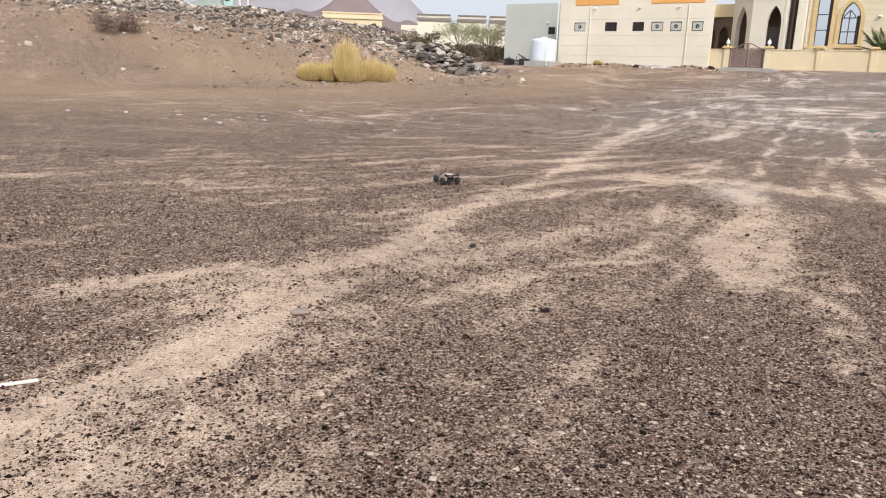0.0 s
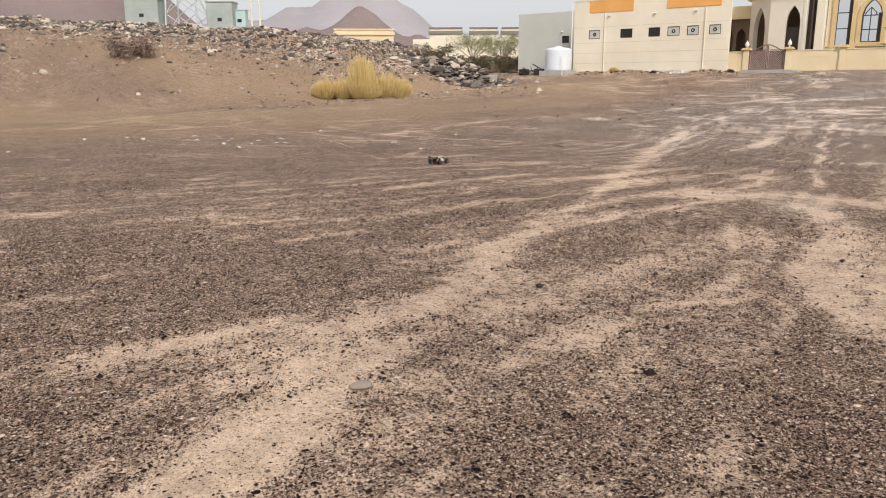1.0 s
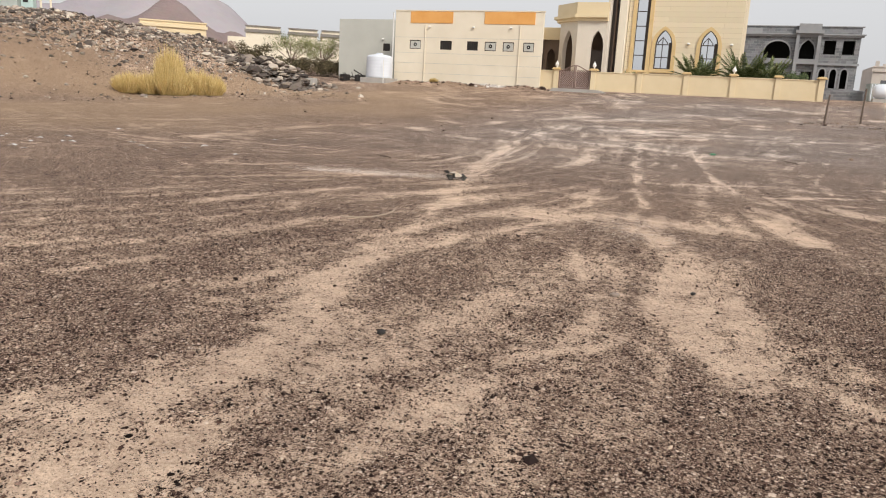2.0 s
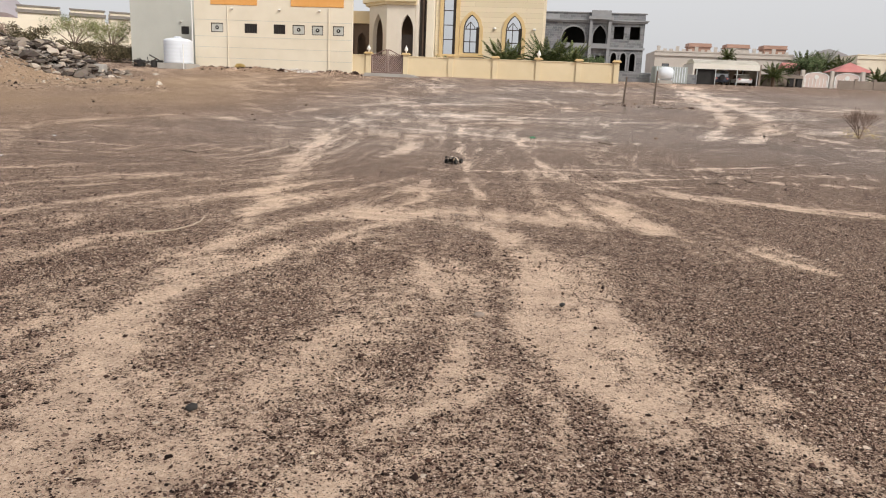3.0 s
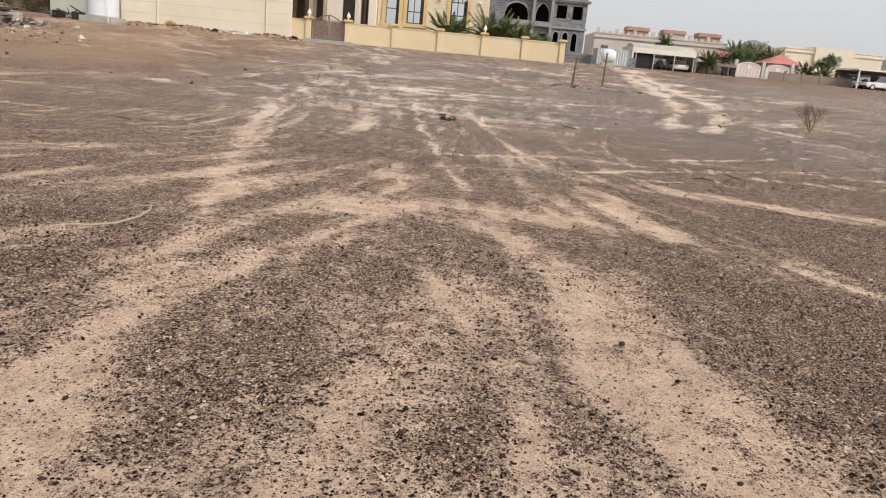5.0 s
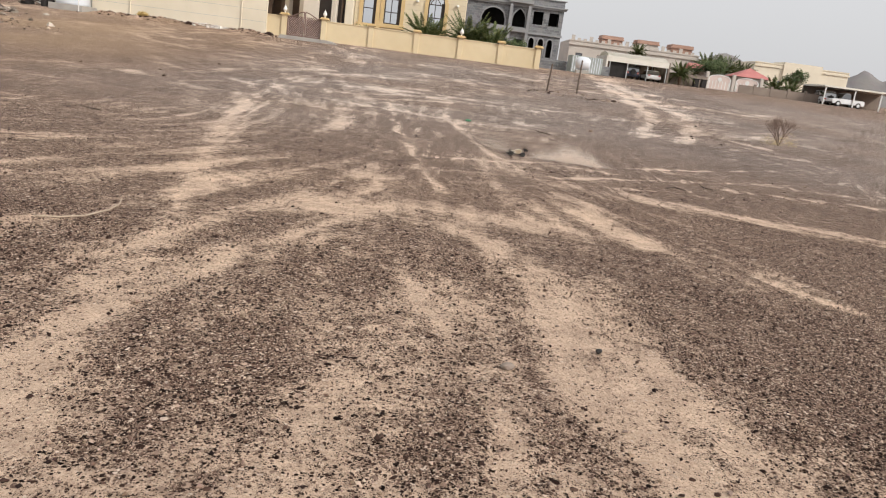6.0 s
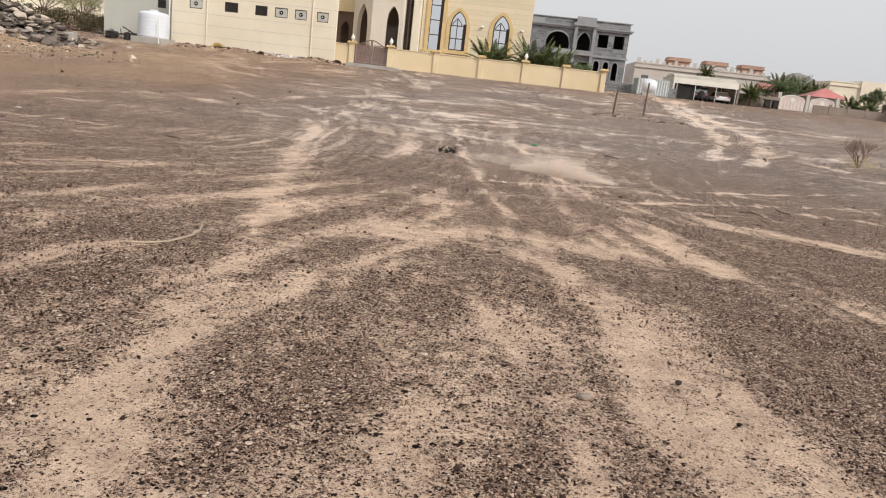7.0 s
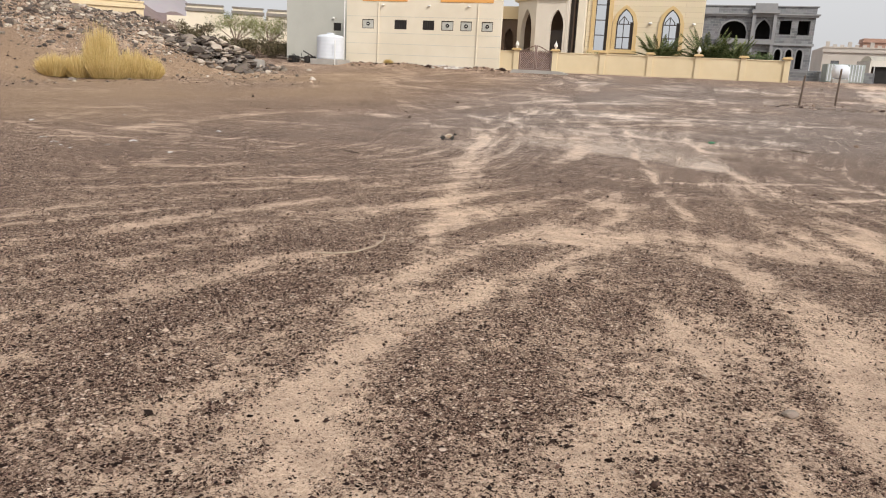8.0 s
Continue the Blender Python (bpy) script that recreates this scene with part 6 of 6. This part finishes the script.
# plants
for x, y, tr, sz, n, seed, label in ((-5.9, 64.4, 0.9, 2.5, 40, 1, "young date palm with grey-green fronds behind the boundary wall"), (-2.5, 65.2, 1.0, 2.8, 44, 2, "young date palm with arching fronds behind the boundary wall"), (-0.7, 64.6, 0.7, 2.5, 40, 3, "low date palm behind the boundary wall"), (23.6, 121, 3.6, 1.8, 22, 4, "date palm rising behind the carport"), (25.5, 102.6, 1.2, 2.2, 28, 5, "bushy date palm against a brown wall"), (39.2, 106, 0.8, 2.3, 26, 6, "date palm behind the low brown wall"), (41.4, 106, 0.7, 2.2, 26, 7, "date palm leaning over the low brown wall"), (35.5, 124, 2.6, 2.9, 32, 8, "tall date palm with a full crown"), (38.6, 125, 2.7, 2.9, 32, 9, "tall date palm with a full crown"), (41.5, 126, 2.2, 2.8, 30, 10, "tall date palm with a full crown")):
    build_palm((x, y, base_of(x, y) - 0.05), tr, sz, n, seed, label)
build_tree("garden_tree", "dusty green garden tree behind the wall", "tree", (31.5, 112, base_of(31.5, 112)), 3.4, 2.4, 31, 2600, 0.16)
build_tree("garden_tree", "dusty green garden tree behind the pavilion", "tree", (33.2, 116, base_of(33, 116)), 4.0, 2.6, 32, 2600, 0.16)
build_tree("garden_tree", "clipped green tree beside the cream villa", "tree", (43.4, 110, base_of(43, 110)), 4.0, 1.7, 33, 2000, 0.14)
build_tree("garden_shrub", "green shrub inside the boundary wall", "shrub", (0.9, 63.6, base_of(0.9, 63.6)), 1.9, 1.1, 34, 1400, 0.08)
build_tree("garden_shrub", "low shrub with reddish twigs inside the boundary wall", "shrub", (-10.8, 63.4, base_of(-10.8, 63.4)), 1.7, 0.7, 35, 500, 0.07)
for k, (x, y, h, sp) in enumerate(((-45.6, 67.0, 3.7, 2.6), (-42.6, 68.0, 3.5, 2.3))):
    build_tree("acacia", "thin spreading green acacia in front of a cream wall", "tree", (x, y, base_of(x, y)), h, sp, 40 + k, 4200, 0.06, ACACIA)
for k, (x, y, h, sp) in enumerate(((-46.4, 61.0, 2.7, 2.0), (-43.0, 66.5, 1.2, 2.4), (-45, 65.8, 1.3, 2.3), (-40.2, 67.5, 1.3, 1.8))):
    build_tree("thicket_bush", "dull olive-brown thicket bush at the edge of the waste ground", "bush", (x, y, base_of(x, y)), h, sp, 50 + k, 2600, 0.09, THICKET, 0.15, "thicket bushes")
build_tree("bare_thicket", "tall grey-brown leafless thicket behind the rubble", "bush", (-54.5, 66.5, base_of(-54.5, 66.5)), 3.0, 2.6, 57, 3800, 0.12, TWIG, 0.15)
build_tree("bare_thicket", "grey-brown leafless thicket on the mound's flank", "bush", (-47.0, 28.9, base_of(-47.0, 28.9)), 0.8, 1.7, 58, 2600, 0.08, TWIG, 0.12)
build_straw_bush((-34.0, 37.2, base_of(-34, 37.2) - 0.03), ((-0.1, -0.1, 0.95, 3.0), (0.2, -0.5, 1.0, 1.9), (-1.9, -1.7, 0.95, 1.3), (-1.0, -0.9, 0.9, 1.35), (1.0, 0.9, 0.95, 1.75), (1.7, 1.5, 0.9, 1.4), (0.7, -0.2, 0.9, 1.4)), 3)
build_straw_bush((-27.0, 60.8, base_of(-27, 60.8) - 0.03), ((0, 0, 0.4, 0.45),), 5)
build_thorn((9.35, 31.3, base_of(9.35, 31.3)), 6)
build_litter()
build_field_stones()
buggy = build_buggy()
HAZE, TRAIL, PUFF = "low haze of pale dust drifting over the gravel", "thin trail of pale dust behind the buggy", "cloud of pale dust thrown up by the buggy"
CLOUDS = [
    build_dust(HAZE, ((0.0, 0.0, 0.05, 0.45, 0.30, 0.10), (0.7, 0.1, 0.04, 0.4, 0.25, 0.08)), 9000, 1, 0.0030),
    build_dust(TRAIL, ((0.0, 0.0, 0.03, 0.5, 0.12, 0.04), (0.9, 0.05, 0.03, 0.5, 0.14, 0.04), (1.7, 0.0, 0.02, 0.4, 0.10, 0.03)), 9000, 3),
    build_dust(PUFF, ((0.0, 0.0, 0.07, 0.14, 0.12, 0.07), (0.2, -0.05, 0.05, 0.10, 0.10, 0.05), (-0.25, 0.0, 0.03, 0.12, 0.10, 0.03)), 14000, 4, 0.003),
    build_dust(PUFF, ((0.0, 0.0, 0.05, 0.12, 0.10, 0.05), (-0.3, 0.1, 0.12, 0.18, 0.15, 0.09), (-0.65, 0.2, 0.18, 0.22, 0.15, 0.12)), 11000, 5, 0.003),
    build_dust(PUFF, ((0.0, 0.0, 0.04, 0.14, 0.10, 0.04), (0.35, 0.0, 0.09, 0.16, 0.12, 0.10), (0.75, 0.05, 0.16, 0.17, 0.15, 0.15), (1.1, 0.0, 0.13, 0.16, 0.15, 0.12), (1.45, 0.0, 0.06, 0.15, 0.10, 0.06), (1.75, -0.05, 0.03, 0.12, 0.08, 0.03)), 105000, 6, 0.0032),
    build_dust(PUFF, ((0.0, 0.0, 0.06, 0.35, 0.2, 0.08), (0.8, 0.0, 0.14, 0.4, 0.25, 0.14), (1.6, 0.05, 0.14, 0.35, 0.25, 0.13)), 32000, 7, 0.0029),
    build_dust(HAZE, ((0.0, 0.0, 0.06, 0.4, 0.25, 0.10), (1.0, 0.1, 0.10, 0.5, 0.3, 0.14), (2.0, 0.0, 0.12, 0.5, 0.35, 0.15)), 28000, 8, 0.0029),
]


def motions():
    """The buggy's loops over the gravel, and the dust that it leaves behind."""
    rows = [(0, -5.66, 8.1, 147), (0.25, -6.9, 8.9, 145), (0.5, -8.0, 9.8, 135), (0.75, -8.95, 11.1, 116), (1, -9.34, 12.0, 92), (1.25, -9.2, 12.65, 60), (1.5, -8.6, 13.1, 30), (1.75, -7.6, 13.6, 18), (2, -6.2, 13.72, 28), (2.2, -5.45, 14.4, 46)]
    rows += [(2.6, -4.3, 15.8, 58), (3.0, -3.7, 17.2, 70), (3.3, -3.33, 18.5, 78), (3.5, -2.97, 19.7, 100), (3.7, -3.05, 20.35, 135), (3.9, -3.42, 20.62, 155), (4.1, -3.82, 20.7, 165), (4.2, -4.0, 20.75, 160)]
    rows += [(4.45, -4.7, 21.3, 130), (4.7, -5.0, 22.6, 75), (4.9, -4.2, 23.4, 0), (5.1, -2.8, 22.0, -48), (5.3, -1.85, 19.9, -62), (5.5, -1.43, 18.6, -48), (5.7, -1.2, 18.05, -105), (5.9, -1.25, 18.0, -165), (6.1, -1.62, 17.95, -188)]
    rows += [(6.3, -2.1, 18.2, -226), (6.5, -2.67, 18.58, -246), (6.7, -3.3, 19.1, -238), (6.9, -3.95, 19.8, -228), (7.1, -4.75, 20.6, -220), (7.3, -5.6, 21.3, -203), (7.5, -6.43, 21.45, -180), (7.7, -7.3, 21.2, -168), (8, -8.54, 20.85, -164)]
    walk(buggy, [(t, pose(x, y, base_of(x, y) + 0.004, 0, 0, a)) for t, x, y, a in rows])
    deep = -1.6
    for cloud, path in zip(CLOUDS, (
            # (seconds, x, y, height over the ground, heading of the trail)
            ((0, -2.5, 10.3, 0.0, -70), (2.2, -2.6, 10.6, -0.12, -72), (8, -2.8, 10.9, -0.6, -72)),
            ((0, -8.4, 13.2, deep, 200), (1.5, -8.0, 13.3, -0.5, 200), (1.95, -6.9, 13.6, 0.0, 194), (2.6, -6.9, 13.6, -0.1, 194), (3.6, -6.9, 13.6, deep, 194), (8, -6.9, 13.6, deep, 194)),
            ((0, -2.6, 20.0, deep, -15), (3.3, -2.7, 20.0, deep, -15), (3.7, -2.95, 20.3, -0.12, -15), (4.05, -3.2, 20.6, 0.0, -12), (4.8, -3.25, 20.6, -0.2, -12), (6, -3.0, 20.3, deep, -12), (8, -3.0, 20.3, deep, -12)),
            ((0, -1.9, 20.0, deep, -55), (5.0, -2.3, 21.0, deep, -55), (5.3, -2.0, 19.9, -0.1, -55), (5.5, -1.62, 18.85, 0.0, -40), (5.8, -1.5, 18.5, -0.05, -40), (6.6, -1.4, 18.4, -0.5, -40), (8, -1.4, 18.4, deep, -40)),
            ((0, -1.3, 18.0, deep, -10), (5.6, -1.2, 18.1, deep, -10), (5.9, -1.0, 18.0, -0.25, -10), (6.1, -1.45, 18.0, -0.12, -12), (6.5, -2.3, 18.4, 0.0, -20), (7.0, -2.6, 18.5, 0.0, -22), (7.5, -2.9, 18.8, -0.08, -22), (8.0, -3.3, 19.0, -0.22, -22)),
            ((0, -3.0, 19.0, deep, -32), (6.5, -2.8, 18.9, -0.7, -32), (6.9, -3.3, 19.3, -0.1, -32), (7.2, -4.0, 19.9, 0.0, -32), (8.0, -4.6, 20.2, 0.0, -30)),
            ((0, -4.8, 20.8, deep, -30), (7.0, -4.4, 20.5, -0.7, -30), (7.5, -5.7, 21.2, 0.0, -22), (8.0, -6.4, 21.2, 0.0, -14)))):
        walk(cloud, [(t, pose(x, y, base_of(x, y) + h, 0, 0, a)) for t, x, y, h, a in path])


motions()
